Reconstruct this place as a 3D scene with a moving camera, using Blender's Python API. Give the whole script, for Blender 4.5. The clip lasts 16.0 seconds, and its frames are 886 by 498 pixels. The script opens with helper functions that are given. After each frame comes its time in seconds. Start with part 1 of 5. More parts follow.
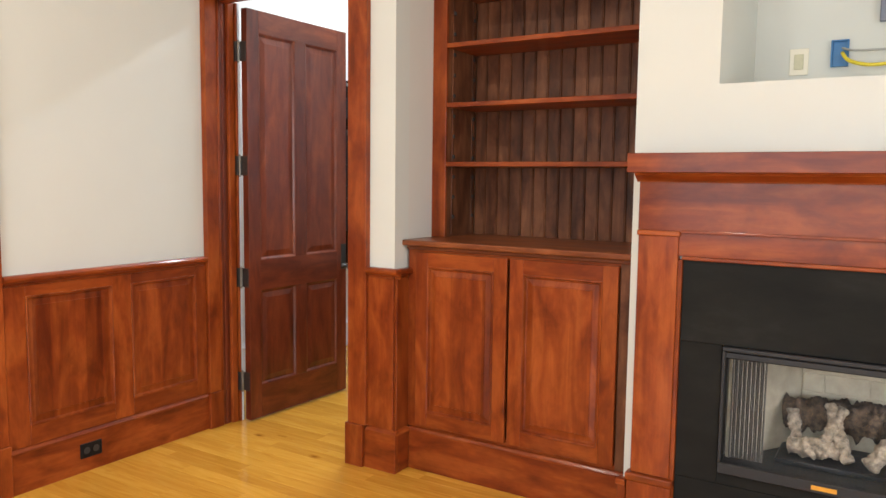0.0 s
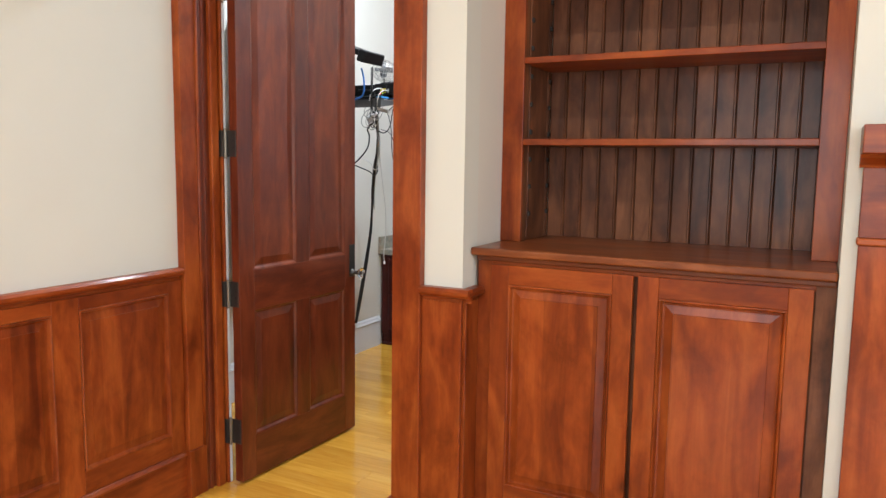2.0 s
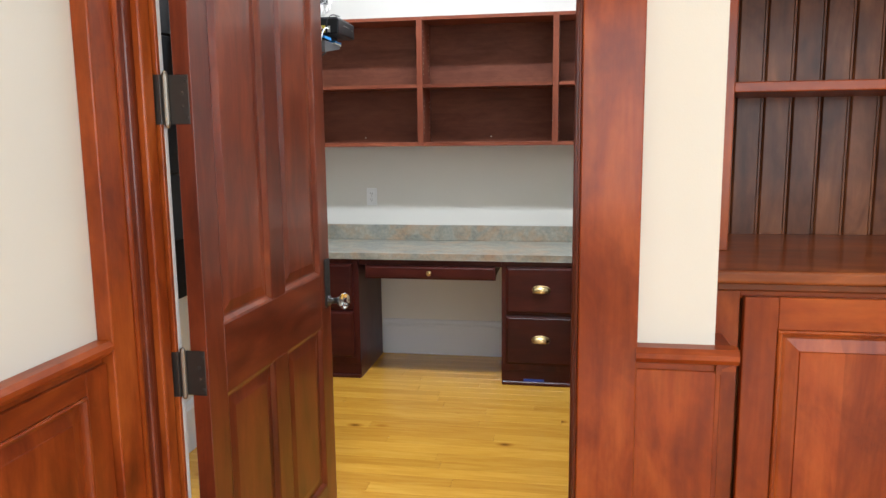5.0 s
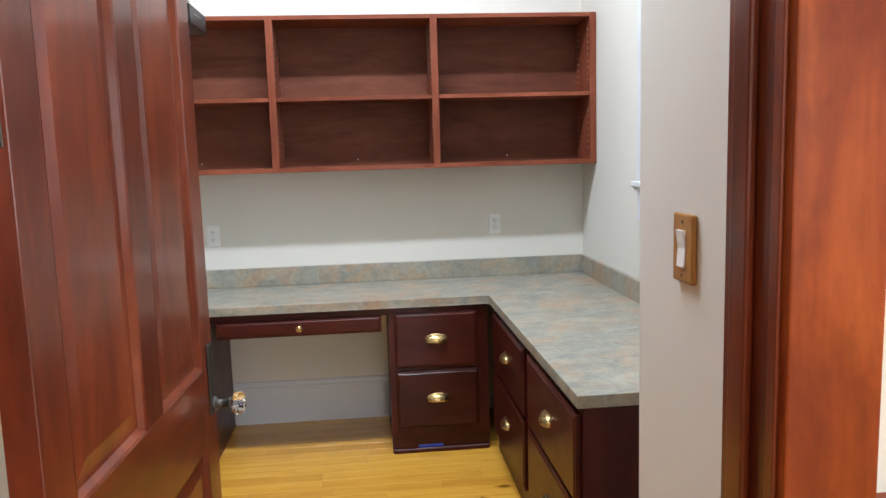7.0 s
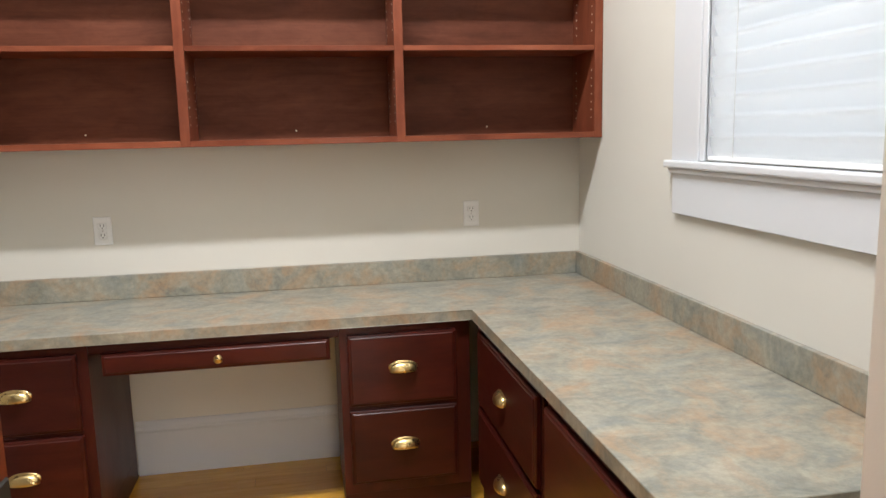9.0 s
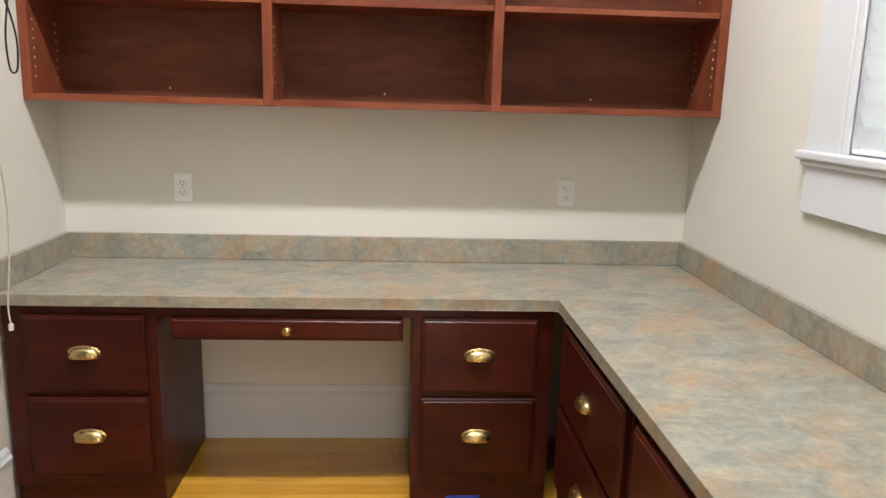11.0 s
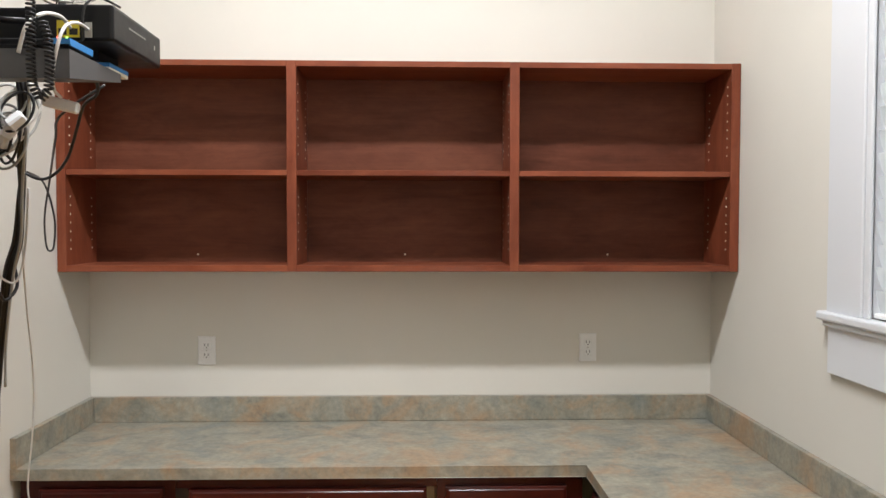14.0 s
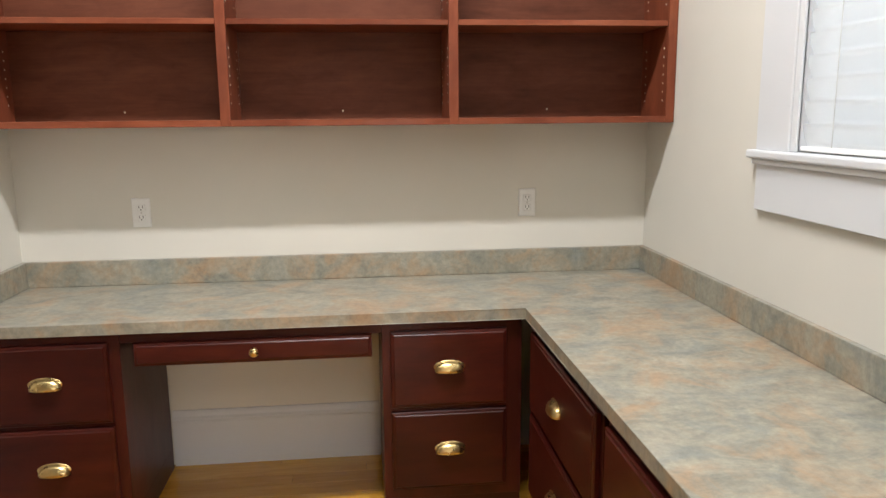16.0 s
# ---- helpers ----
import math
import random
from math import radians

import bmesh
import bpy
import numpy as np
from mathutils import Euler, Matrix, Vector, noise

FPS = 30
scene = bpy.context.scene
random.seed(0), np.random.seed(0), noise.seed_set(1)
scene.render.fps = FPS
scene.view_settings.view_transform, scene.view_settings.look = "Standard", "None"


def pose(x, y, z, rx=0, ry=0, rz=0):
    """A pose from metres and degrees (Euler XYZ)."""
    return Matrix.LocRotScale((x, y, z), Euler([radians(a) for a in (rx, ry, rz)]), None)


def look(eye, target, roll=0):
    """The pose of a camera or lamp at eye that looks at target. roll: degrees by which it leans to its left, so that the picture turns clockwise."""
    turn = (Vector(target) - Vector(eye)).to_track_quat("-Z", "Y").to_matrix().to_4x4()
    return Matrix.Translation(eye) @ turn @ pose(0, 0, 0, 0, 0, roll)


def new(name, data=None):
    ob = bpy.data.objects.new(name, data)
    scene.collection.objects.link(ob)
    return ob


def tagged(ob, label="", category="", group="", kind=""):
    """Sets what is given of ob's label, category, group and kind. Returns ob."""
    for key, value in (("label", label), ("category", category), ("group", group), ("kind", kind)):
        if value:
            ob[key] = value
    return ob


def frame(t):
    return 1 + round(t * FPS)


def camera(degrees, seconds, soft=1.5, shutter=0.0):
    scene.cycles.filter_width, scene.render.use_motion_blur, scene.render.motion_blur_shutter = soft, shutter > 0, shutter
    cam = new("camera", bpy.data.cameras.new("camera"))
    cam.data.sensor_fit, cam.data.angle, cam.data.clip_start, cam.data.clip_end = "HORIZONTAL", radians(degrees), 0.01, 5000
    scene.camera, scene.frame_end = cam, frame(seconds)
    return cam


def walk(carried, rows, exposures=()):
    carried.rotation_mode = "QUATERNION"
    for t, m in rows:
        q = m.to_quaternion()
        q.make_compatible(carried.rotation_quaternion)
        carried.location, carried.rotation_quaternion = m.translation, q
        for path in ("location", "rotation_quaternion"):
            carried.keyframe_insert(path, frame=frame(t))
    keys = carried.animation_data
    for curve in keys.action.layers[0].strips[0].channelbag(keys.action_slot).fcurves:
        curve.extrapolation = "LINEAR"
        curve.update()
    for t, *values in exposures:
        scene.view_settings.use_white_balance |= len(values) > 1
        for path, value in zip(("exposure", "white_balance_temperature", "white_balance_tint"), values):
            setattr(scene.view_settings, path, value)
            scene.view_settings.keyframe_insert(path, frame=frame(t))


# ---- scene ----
# ---------------------------------------------------------------- camera
cam = camera(61.6, 16.0)
PATH = [
    (0, (0.223, -0.023, 1.477), (-0.826, 1.67, 1.29), 0.7),
    (0.5, (-0.029, 0.12, 1.477), (-1.046, 1.831, 1.285), 0.7),
    (1, (-0.317, 0.25, 1.484), (-1.292, 1.984, 1.282), 0.8),
    (1.5, (-0.552, 0.412, 1.473), (-1.502, 2.159, 1.261), 0.8),
    (2, (-0.781, 0.614, 1.475), (-1.686, 2.382, 1.243), 0.8),
    (2.5, (-1.04, 0.767, 1.457), (-1.919, 2.543, 1.19), 0.6),
    (3, (-1.29, 0.883, 1.447), (-2.109, 2.684, 1.154), 0.5),
    (3.5, (-1.53, 1.035, 1.454), (-2.257, 2.874, 1.155), 0.3),
    (4, (-1.759, 1.179, 1.44), (-2.345, 3.066, 1.13), 0.1),
    (4.2, (-1.857, 1.218, 1.448), (-2.398, 3.119, 1.14), -0.1),
    (6.3, (-2.583, 1.826, 1.452), (-2.54, 3.805, 1.166), -1.3),
    (6.5, (-2.623, 1.866, 1.451), (-2.533, 3.845, 1.174), -1.5),
    (7, (-2.625, 2.137, 1.462), (-2.433, 4.112, 1.208), -1.7),
    (7.5, (-2.651, 2.377, 1.447), (-2.378, 4.343, 1.198), -1.8),
    (8, (-2.669, 2.616, 1.443), (-2.317, 4.568, 1.189), -1.8),
    (8.2, (-2.673, 2.711, 1.428), (-2.297, 4.658, 1.169), -1.7),
    (10.3, (-2.6, 3.228, 1.426), (-2.379, 5.174, 1.018), 0.6),
    (10.5, (-2.607, 3.229, 1.43), (-2.418, 5.177, 1.018), 1.0),
    (11, (-2.616, 3.232, 1.437), (-2.494, 5.188, 1.038), 1.6),
    (11.5, (-2.617, 3.239, 1.445), (-2.535, 5.204, 1.084), 1.6),
    (12, (-2.613, 3.234, 1.47), (-2.553, 5.213, 1.185), 1.3),
    (12.5, (-2.62, 3.238, 1.52), (-2.567, 5.228, 1.326), 0.8),
    (13, (-2.609, 3.228, 1.558), (-2.563, 5.224, 1.439), 0.4),
    (13.5, (-2.607, 3.229, 1.561), (-2.562, 5.227, 1.49), 0.2),
    (14, (-2.61, 3.231, 1.562), (-2.552, 5.229, 1.498), 0.1),
    (14.5, (-2.608, 3.233, 1.546), (-2.532, 5.229, 1.445), -0.1),
    (15, (-2.603, 3.226, 1.508), (-2.501, 5.215, 1.326), -0.4),
    (15.5, (-2.586, 3.23, 1.457), (-2.441, 5.206, 1.188), -0.6),
    (16, (-2.614, 3.222, 1.427), (-2.399, 5.178, 1.071), -0.5),
]
EXPOSURES = [(0, 0.0, 5900, 10), (4.2, 0.18, 5900, 10), (6.3, 0.3, 5750, 10), (7.5, 0.32, 6000, 11), (8.2, 0.3, 6350, 12), (10.3, 0.34, 6750, 13), (11.5, 0.34, 6750, 13), (13, 0.04, 6600, 13), (14.5, 0.04, 6600, 13), (15.5, 0.28, 6750, 13), (16, 0.32, 6800, 13)]
walk(cam, [(t, look(eye, target, roll)) for t, eye, target, roll in PATH], EXPOSURES)

# ---------------------------------------------------------------- measures of the place
LEFT_X = -3.2          # wainscoted wall of the living room
DOOR_Y0, DOOR_Y1 = 2.945, 3.062   # wall that holds the office door
OPEN_X0, OPEN_X1, OPEN_Z = -3.18, -2.163, 2.475
CHIM_Y, CHIM_X = 3.0, -0.73
LIV_E, LIV_S, LIV_H = 3.4, -3.2, 3.6
OFF_W, OFF_E, OFF_N, OFF_H = -3.93, -1.43, 6.219, 3.55
NIB_X, NIB_Y = -2.028, 3.732      # office corner behind the bookcase
DESK_Z, DESK_Y, DESK_X, DESK_END = 0.776, 5.63, -2.067, 4.109
WIN_Y0, WIN_Y1, WIN_Z0, WIN_Z1 = 4.26, 5.155, 1.318, 2.42

# ---------------------------------------------------------------- world and lights
world = bpy.data.worlds.new("sky")
scene.world = world
world.use_nodes = True
wn = world.node_tree.nodes
sky = wn.new("ShaderNodeTexSky")
sky.sky_type, sky.sun_disc = "NISHITA", False
sky.sun_elevation, sky.sun_rotation = radians(48), radians(200)
wn["Background"].inputs["Strength"].default_value = 0.12
world.node_tree.links.new(sky.outputs["Color"], wn["Background"].inputs["Color"])

sun = new("sun", bpy.data.lights.new("sun", "SUN"))
sun.data.energy, sun.data.angle, sun.data.color = 2.0, radians(0.5), (1.0, 0.95, 0.88)
sun.matrix_world = look((-6, -16, 18), (0, 0, 0))


def area(name, eye, target, sx, sy, power, color):
    lamp = new(name, bpy.data.lights.new(name, "AREA"))
    lamp.data.shape, lamp.data.size, lamp.data.size_y = "RECTANGLE", sx, sy
    lamp.data.energy, lamp.data.color = power, color
    lamp.matrix_world = look(eye, target)
    return lamp


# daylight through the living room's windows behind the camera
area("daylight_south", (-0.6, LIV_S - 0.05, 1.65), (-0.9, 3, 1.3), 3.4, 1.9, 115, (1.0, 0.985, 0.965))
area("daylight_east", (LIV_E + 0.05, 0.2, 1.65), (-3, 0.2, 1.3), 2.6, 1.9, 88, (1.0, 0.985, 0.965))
# daylight through the office window
area("daylight_office", (OFF_E + 0.25, (WIN_Y0 + WIN_Y1) / 2, 1.87), (-4, 4.7, 1.4), 0.9, 1.05, 4.5, (0.8, 0.91, 1.0))

# ---------------------------------------------------------------- materials


def material(name):
    m = bpy.data.materials.new(name)
    m.use_nodes = True
    return m, m.node_tree.nodes, m.node_tree.links, m.node_tree.nodes["Principled BSDF"]


def coords(n, l, scale, offset=True):
    """World-sized coordinates, shifted per object so that no two boards match."""
    tc = n.new("ShaderNodeTexCoord")
    mp = n.new("ShaderNodeMapping")
    mp.inputs["Scale"].default_value = scale
    src = tc.outputs["Object"]
    if offset:
        info = n.new("ShaderNodeObjectInfo")
        mul = n.new("ShaderNodeMath")
        mul.operation = "MULTIPLY"
        mul.inputs[1].default_value = 37.0
        l.new(info.outputs["Random"], mul.inputs[0])
        add = n.new("ShaderNodeVectorMath")
        l.new(tc.outputs["Object"], add.inputs[0])
        l.new(mul.outputs[0], add.inputs[1])
        src = add.outputs[0]
    l.new(src, mp.inputs["Vector"])
    return mp.outputs["Vector"]


def ramp(n, l, src, stops):
    r = n.new("ShaderNodeValToRGB")
    e = r.color_ramp.elements
    while len(e) < len(stops):
        e.new(0.5)
    for el, (p, c) in zip(e, stops):
        el.position, el.color = p, (*c, 1)
    l.new(src, r.inputs["Fac"])
    return r.outputs["Color"]


def mix(n, l, kind, fac, a, b):
    m = n.new("ShaderNodeMixRGB")
    m.blend_type = kind
    for sock, v in zip(m.inputs, (fac, a, b)):
        if isinstance(v, (int, float)):
            sock.default_value = v
        elif isinstance(v, tuple):
            sock.default_value = (*v, 1)
        else:
            l.new(v, sock)
    return m.outputs["Color"]


def noise_tex(n, l, vec, scale, detail=4.0, rough=0.55, dist=0.0):
    t = n.new("ShaderNodeTexNoise")
    t.inputs["Scale"].default_value, t.inputs["Detail"].default_value = scale, detail
    t.inputs["Roughness"].default_value, t.inputs["Distortion"].default_value = rough, dist
    l.new(vec, t.inputs["Vector"])
    return t.outputs["Fac"]


def bump(n, l, height, strength, dist, bsdf):
    b = n.new("ShaderNodeBump")
    b.inputs["Strength"].default_value, b.inputs["Distance"].default_value = strength, dist
    l.new(height, b.inputs["Height"])
    l.new(b.outputs["Normal"], bsdf.inputs["Normal"])


def wood(name, dark, mid, light, axis, rough=0.36, knots=0.7, coat=0.22, blotch=0.62, spec=0.18, staves=0.0, vary=1.0):
    """Stained knotty wood with its grain along one axis; staves: width of glued strips."""
    m, n, l, b = material(name)
    k = "xyz".index(axis)

    def stretched(across, along):
        sc = [across] * 3
        sc[k] = along
        return coords(n, l, sc)

    grain = noise_tex(n, l, stretched(5.0, 1.1), 2.4, 6, 0.55, 0.8)
    fine = noise_tex(n, l, stretched(85.0, 2.4), 1.6, 4, 0.65)
    figure = noise_tex(n, l, stretched(15.0, 7.0), 1.4, 5, 0.65, 1.0)
    cloud = noise_tex(n, l, stretched(4.6, 2.8), 1.3, 6, 0.62, 0.5)
    col = ramp(n, l, grain, [(0.3, dark), (0.5, mid), (0.72, light)])
    col = mix(n, l, "MULTIPLY", 0.32, col, ramp(n, l, fine, [(0.3, (0.7, 0.66, 0.63)), (0.62, (1.05, 1.05, 1.05))]))
    col = mix(n, l, "MULTIPLY", 0.38, col, ramp(n, l, figure, [(0.32, (0.66, 0.6, 0.57)), (0.6, (1.06, 1.06, 1.06))]))
    # cloudy uptake of the stain
    col = mix(n, l, "MULTIPLY", blotch, col, ramp(n, l, cloud, [(0.34, (0.42, 0.33, 0.3)), (0.46, (0.77, 0.71, 0.68)), (0.62, (1, 1, 1))]))
    if staves:
        tc = n.new("ShaderNodeTexCoord")
        sp = n.new("ShaderNodeSeparateXYZ")
        l.new(tc.outputs["Object"], sp.inputs[0])
        ad = n.new("ShaderNodeMath")
        l.new(sp.outputs["X"], ad.inputs[0])
        l.new(sp.outputs["Y"], ad.inputs[1])
        dv = n.new("ShaderNodeMath")
        dv.operation = "DIVIDE"
        dv.inputs[1].default_value = staves
        l.new(ad.outputs[0], dv.inputs[0])
        fl = n.new("ShaderNodeMath")
        fl.operation = "FLOOR"
        l.new(dv.outputs[0], fl.inputs[0])
        wnz = n.new("ShaderNodeTexWhiteNoise")
        wnz.noise_dimensions = "1D"
        l.new(fl.outputs[0], wnz.inputs["W"])
        col = mix(n, l, "MULTIPLY", 1.0, col, ramp(n, l, wnz.outputs["Value"], [(0.0, (0.7, 0.65, 0.62)), (0.5, (0.95, 0.95, 0.95)), (1.0, (1.12, 1.14, 1.14))]))
    if knots:
        sc4 = [4.2] * 3
        sc4[k] = 2.3
        vo = n.new("ShaderNodeTexVoronoi")
        vo.inputs["Scale"].default_value = 1.0
        l.new(coords(n, l, sc4), vo.inputs["Vector"])
        kn = ramp(n, l, vo.outputs["Distance"], [(0.025, (0.15, 0.09, 0.07)), (0.06, (0.55, 0.43, 0.38)), (0.13, (1, 1, 1))])
        col = mix(n, l, "MULTIPLY", knots, col, kn)
    # each board took the stain a little differently
    info = n.new("ShaderNodeObjectInfo")
    col = mix(n, l, "MULTIPLY", vary, col, ramp(n, l, info.outputs["Random"], [(0.0, (0.78, 0.74, 0.72)), (0.5, (0.96, 0.96, 0.96)), (1.0, (1.12, 1.15, 1.15))]))
    l.new(col, b.inputs["Base Color"])
    b.inputs["Specular IOR Level"].default_value = spec
    rr = n.new("ShaderNodeMapRange")
    rr.inputs["To Min"].default_value, rr.inputs["To Max"].default_value = rough - 0.06, rough + 0.12
    l.new(cloud, rr.inputs["Value"])
    l.new(rr.outputs[0], b.inputs["Roughness"])
    b.inputs["Coat Weight"].default_value, b.inputs["Coat Roughness"].default_value = coat, 0.14
    bump(n, l, fine, 0.12, 0.0015, b)
    return m


ALDER = ((0.185, 0.031, 0.0055), (0.295, 0.059, 0.009), (0.41, 0.102, 0.017))
AL = {a: wood("stained_alder_" + a, *ALDER, a) for a in "xyz"}
AL["p"] = wood("stained_alder_panel", *ALDER, "z", knots=0.5, staves=0.088)
DOORC = ((0.105, 0.02, 0.0075), (0.172, 0.035, 0.012), (0.245, 0.056, 0.018))
DW = {a: wood("door_alder_" + a, *DOORC, a, rough=0.32, knots=0.3, coat=0.4, blotch=0.45, spec=0.28) for a in "xyz"}
BACKC = ((0.085, 0.032, 0.014), (0.165, 0.064, 0.028), (0.28, 0.118, 0.054))
BEAD = wood("beadboard_alder", *BACKC, "z", rough=0.45, knots=0.6, coat=0.15, blotch=0.8, spec=0.2, vary=0.55)
COUNTERW = wood("counter_alder", (0.12, 0.03, 0.008), (0.19, 0.053, 0.015), (0.28, 0.086, 0.025), "x", coat=0.4)
CH = ((0.165, 0.041, 0.02), (0.23, 0.063, 0.031), (0.285, 0.086, 0.043))
# browner back panels, with the shade inside the bays also darkened into the colour
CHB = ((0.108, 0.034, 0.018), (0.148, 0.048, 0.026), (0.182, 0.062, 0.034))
CBACK = wood("brown_shaded_shelf_back", *CHB, "x", rough=0.5, knots=0, coat=0.0, blotch=0.15)
CW = {a: wood("cherry_shelf_" + a, *CH, a, rough=0.38, knots=0, coat=0.1, blotch=0.15) for a in "xyz"}
CD = ((0.036, 0.0055, 0.004), (0.055, 0.008, 0.0055), (0.075, 0.012, 0.007))
CDW = {a: wood("dark_cherry_" + a, *CD, a, rough=0.34, knots=0, coat=0.12, blotch=0.2) for a in "xyz"}


def paint(name, color, rough=0.75, mottle=0.05, relief=0.25):
    m, n, l, b = material(name)
    v = coords(n, l, (1, 1, 1), False)
    big = noise_tex(n, l, v, 1.4, 3)
    lo = tuple(c * (1 - mottle) for c in color)
    l.new(ramp(n, l, big, [(0.3, lo), (0.7, color)]), b.inputs["Base Color"])
    b.inputs["Roughness"].default_value = rough
    fine = noise_tex(n, l, v, 260, 3, 0.6)
    bump(n, l, fine, relief, 0.001, b)
    return m


WALL = paint("warm_white_wall_paint", (0.66, 0.672, 0.62))
OWALL = paint("office_wall_paint", (0.67, 0.65, 0.59))
CEIL = paint("ceiling_paint", (0.82, 0.81, 0.78))
TRIM = paint("white_trim_paint", (0.66, 0.68, 0.71), rough=0.35, mottle=0.02, relief=0.08)


def plain(name, color, rough=0.5, metal=0.0, coat=0.0, speck=0.12, scale=60):
    m, n, l, b = material(name)
    v = coords(n, l, (1, 1, 1))
    f = noise_tex(n, l, v, scale, 4)
    lo = tuple(c * (1 - speck) for c in color)
    l.new(ramp(n, l, f, [(0.3, lo), (0.7, color)]), b.inputs["Base Color"])
    b.inputs["Roughness"].default_value, b.inputs["Metallic"].default_value = rough, metal
    b.inputs["Coat Weight"].default_value = coat
    rr = n.new("ShaderNodeMapRange")
    rr.inputs["To Min"].default_value, rr.inputs["To Max"].default_value = max(rough - 0.08, 0.03), rough + 0.1
    l.new(f, rr.inputs["Value"])
    l.new(rr.outputs[0], b.inputs["Roughness"])
    return m


BRONZE = plain("oil_rubbed_bronze", (0.075, 0.072, 0.068), 0.42, 0.8)
BRASS = plain("brushed_brass", (0.62, 0.47, 0.22), 0.28, 1.0)
STEEL = plain("steel_pin", (0.55, 0.53, 0.5), 0.3, 1.0)
BLACK = plain("black_plastic", (0.009, 0.009, 0.01), 0.42)
BLACK.node_tree.nodes["Principled BSDF"].inputs["Specular IOR Level"].default_value = 0.2
BLACKM = plain("black_firebox_metal", (0.02, 0.02, 0.021), 0.38, 0.3)
GREYM = plain("painted_grey_metal", (0.11, 0.11, 0.112), 0.5, 0.2)
BLACKG = plain("satin_black_plastic", (0.008, 0.008, 0.009), 0.32)
BLACKG.node_tree.nodes["Principled BSDF"].inputs["Specular IOR Level"].default_value = 0.25
GREYP = plain("grey_plastic", (0.07, 0.07, 0.072), 0.5)
WHITEP = plain("white_plastic", (0.8, 0.8, 0.79), 0.35, speck=0.03)
IVORY = plain("ivory_plastic", (0.78, 0.74, 0.6), 0.4, speck=0.03)
DARKSLOT = plain("dark_slot", (0.03, 0.028, 0.025), 0.7)
BLUEP = plain("blue_plastic", (0.05, 0.19, 0.42), 0.45)
YELLOW = plain("yellow_jacket", (0.75, 0.62, 0.03), 0.45)
CORDW = plain("white_cord", (0.72, 0.71, 0.68), 0.5)
CORDG = plain("grey_cord", (0.4, 0.4, 0.37), 0.5)
CORDB = plain("black_cord", (0.015, 0.015, 0.016), 0.45)
BLUEC = plain("blue_network_cable", (0.04, 0.17, 0.55), 0.45)
OAKP = wood("oak_switch_plate_wood", (0.27, 0.12, 0.025), (0.38, 0.18, 0.04), (0.47, 0.24, 0.06), "z", 0.4, 0, 0.2, 0.2)
TAPE = plain("blue_tape", (0.03, 0.07, 0.4), 0.6)


def glass(name, rough=0.0, tint=(1, 1, 1)):
    m, n, l, b = material(name)
    b.inputs["Base Color"].default_value = (*tint, 1)
    b.inputs["Transmission Weight"].default_value = 1.0
    b.inputs["Roughness"].default_value = rough
    b.inputs["IOR"].default_value = 1.45
    return m


GLASS = glass("clear_glass")
FIREGLASS = glass("thin_fire_glass")
FIREGLASS.node_tree.nodes["Principled BSDF"].inputs["IOR"].default_value = 1.12
KNOBG = glass("cut_glass", 0.02, (0.97, 0.97, 0.97))


def floor_wood():
    m, n, l, b = material("honey_maple_planks")
    info = n.new("ShaderNodeObjectInfo")
    geo = n.new("ShaderNodeNewGeometry")
    v = coords(n, l, (1.6, 16, 16))
    grain = noise_tex(n, l, v, 2.2, 6, 0.6, 0.9)
    col = ramp(n, l, grain, [(0.25, (0.57, 0.27, 0.028)), (0.5, (0.68, 0.355, 0.042)), (0.75, (0.75, 0.425, 0.066))])
    tone = mix(n, l, "ADD", 1.0, info.outputs["Random"], geo.outputs["Random Per Island"])
    tonec = ramp(n, l, tone, [(0.0, (0.7, 0.62, 0.55)), (0.3, (0.98, 0.95, 0.9)), (0.6, (1.0, 1.0, 1.0)), (1.0, (0.82, 0.75, 0.66))])
    col = mix(n, l, "MULTIPLY", 0.85, col, tonec)
    v2 = coords(n, l, (1.7, 5.5, 5.5))
    st = noise_tex(n, l, v2, 1.5, 4, 0.65, 1.2)
    col = mix(n, l, "MULTIPLY", 0.9, col, ramp(n, l, st, [(0.24, (0.5, 0.34, 0.2)), (0.31, (1, 1, 1))]))
    vo = n.new("ShaderNodeTexVoronoi")
    vo.inputs["Scale"].default_value = 1.0
    l.new(coords(n, l, (2.2, 4.2, 4.2)), vo.inputs["Vector"])
    col = mix(n, l, "MULTIPLY", 0.85, col, ramp(n, l, vo.outputs["Distance"], [(0.035, (0.16, 0.08, 0.04)), (0.075, (0.75, 0.62, 0.5)), (0.12, (1, 1, 1))]))
    l.new(col, b.inputs["Base Color"])
    b.inputs["Roughness"].default_value = 0.2
    b.inputs["Coat Weight"].default_value, b.inputs["Coat Roughness"].default_value = 0.4, 0.12
    bump(n, l, grain, 0.06, 0.002, b)
    return m


FLOORM = floor_wood()


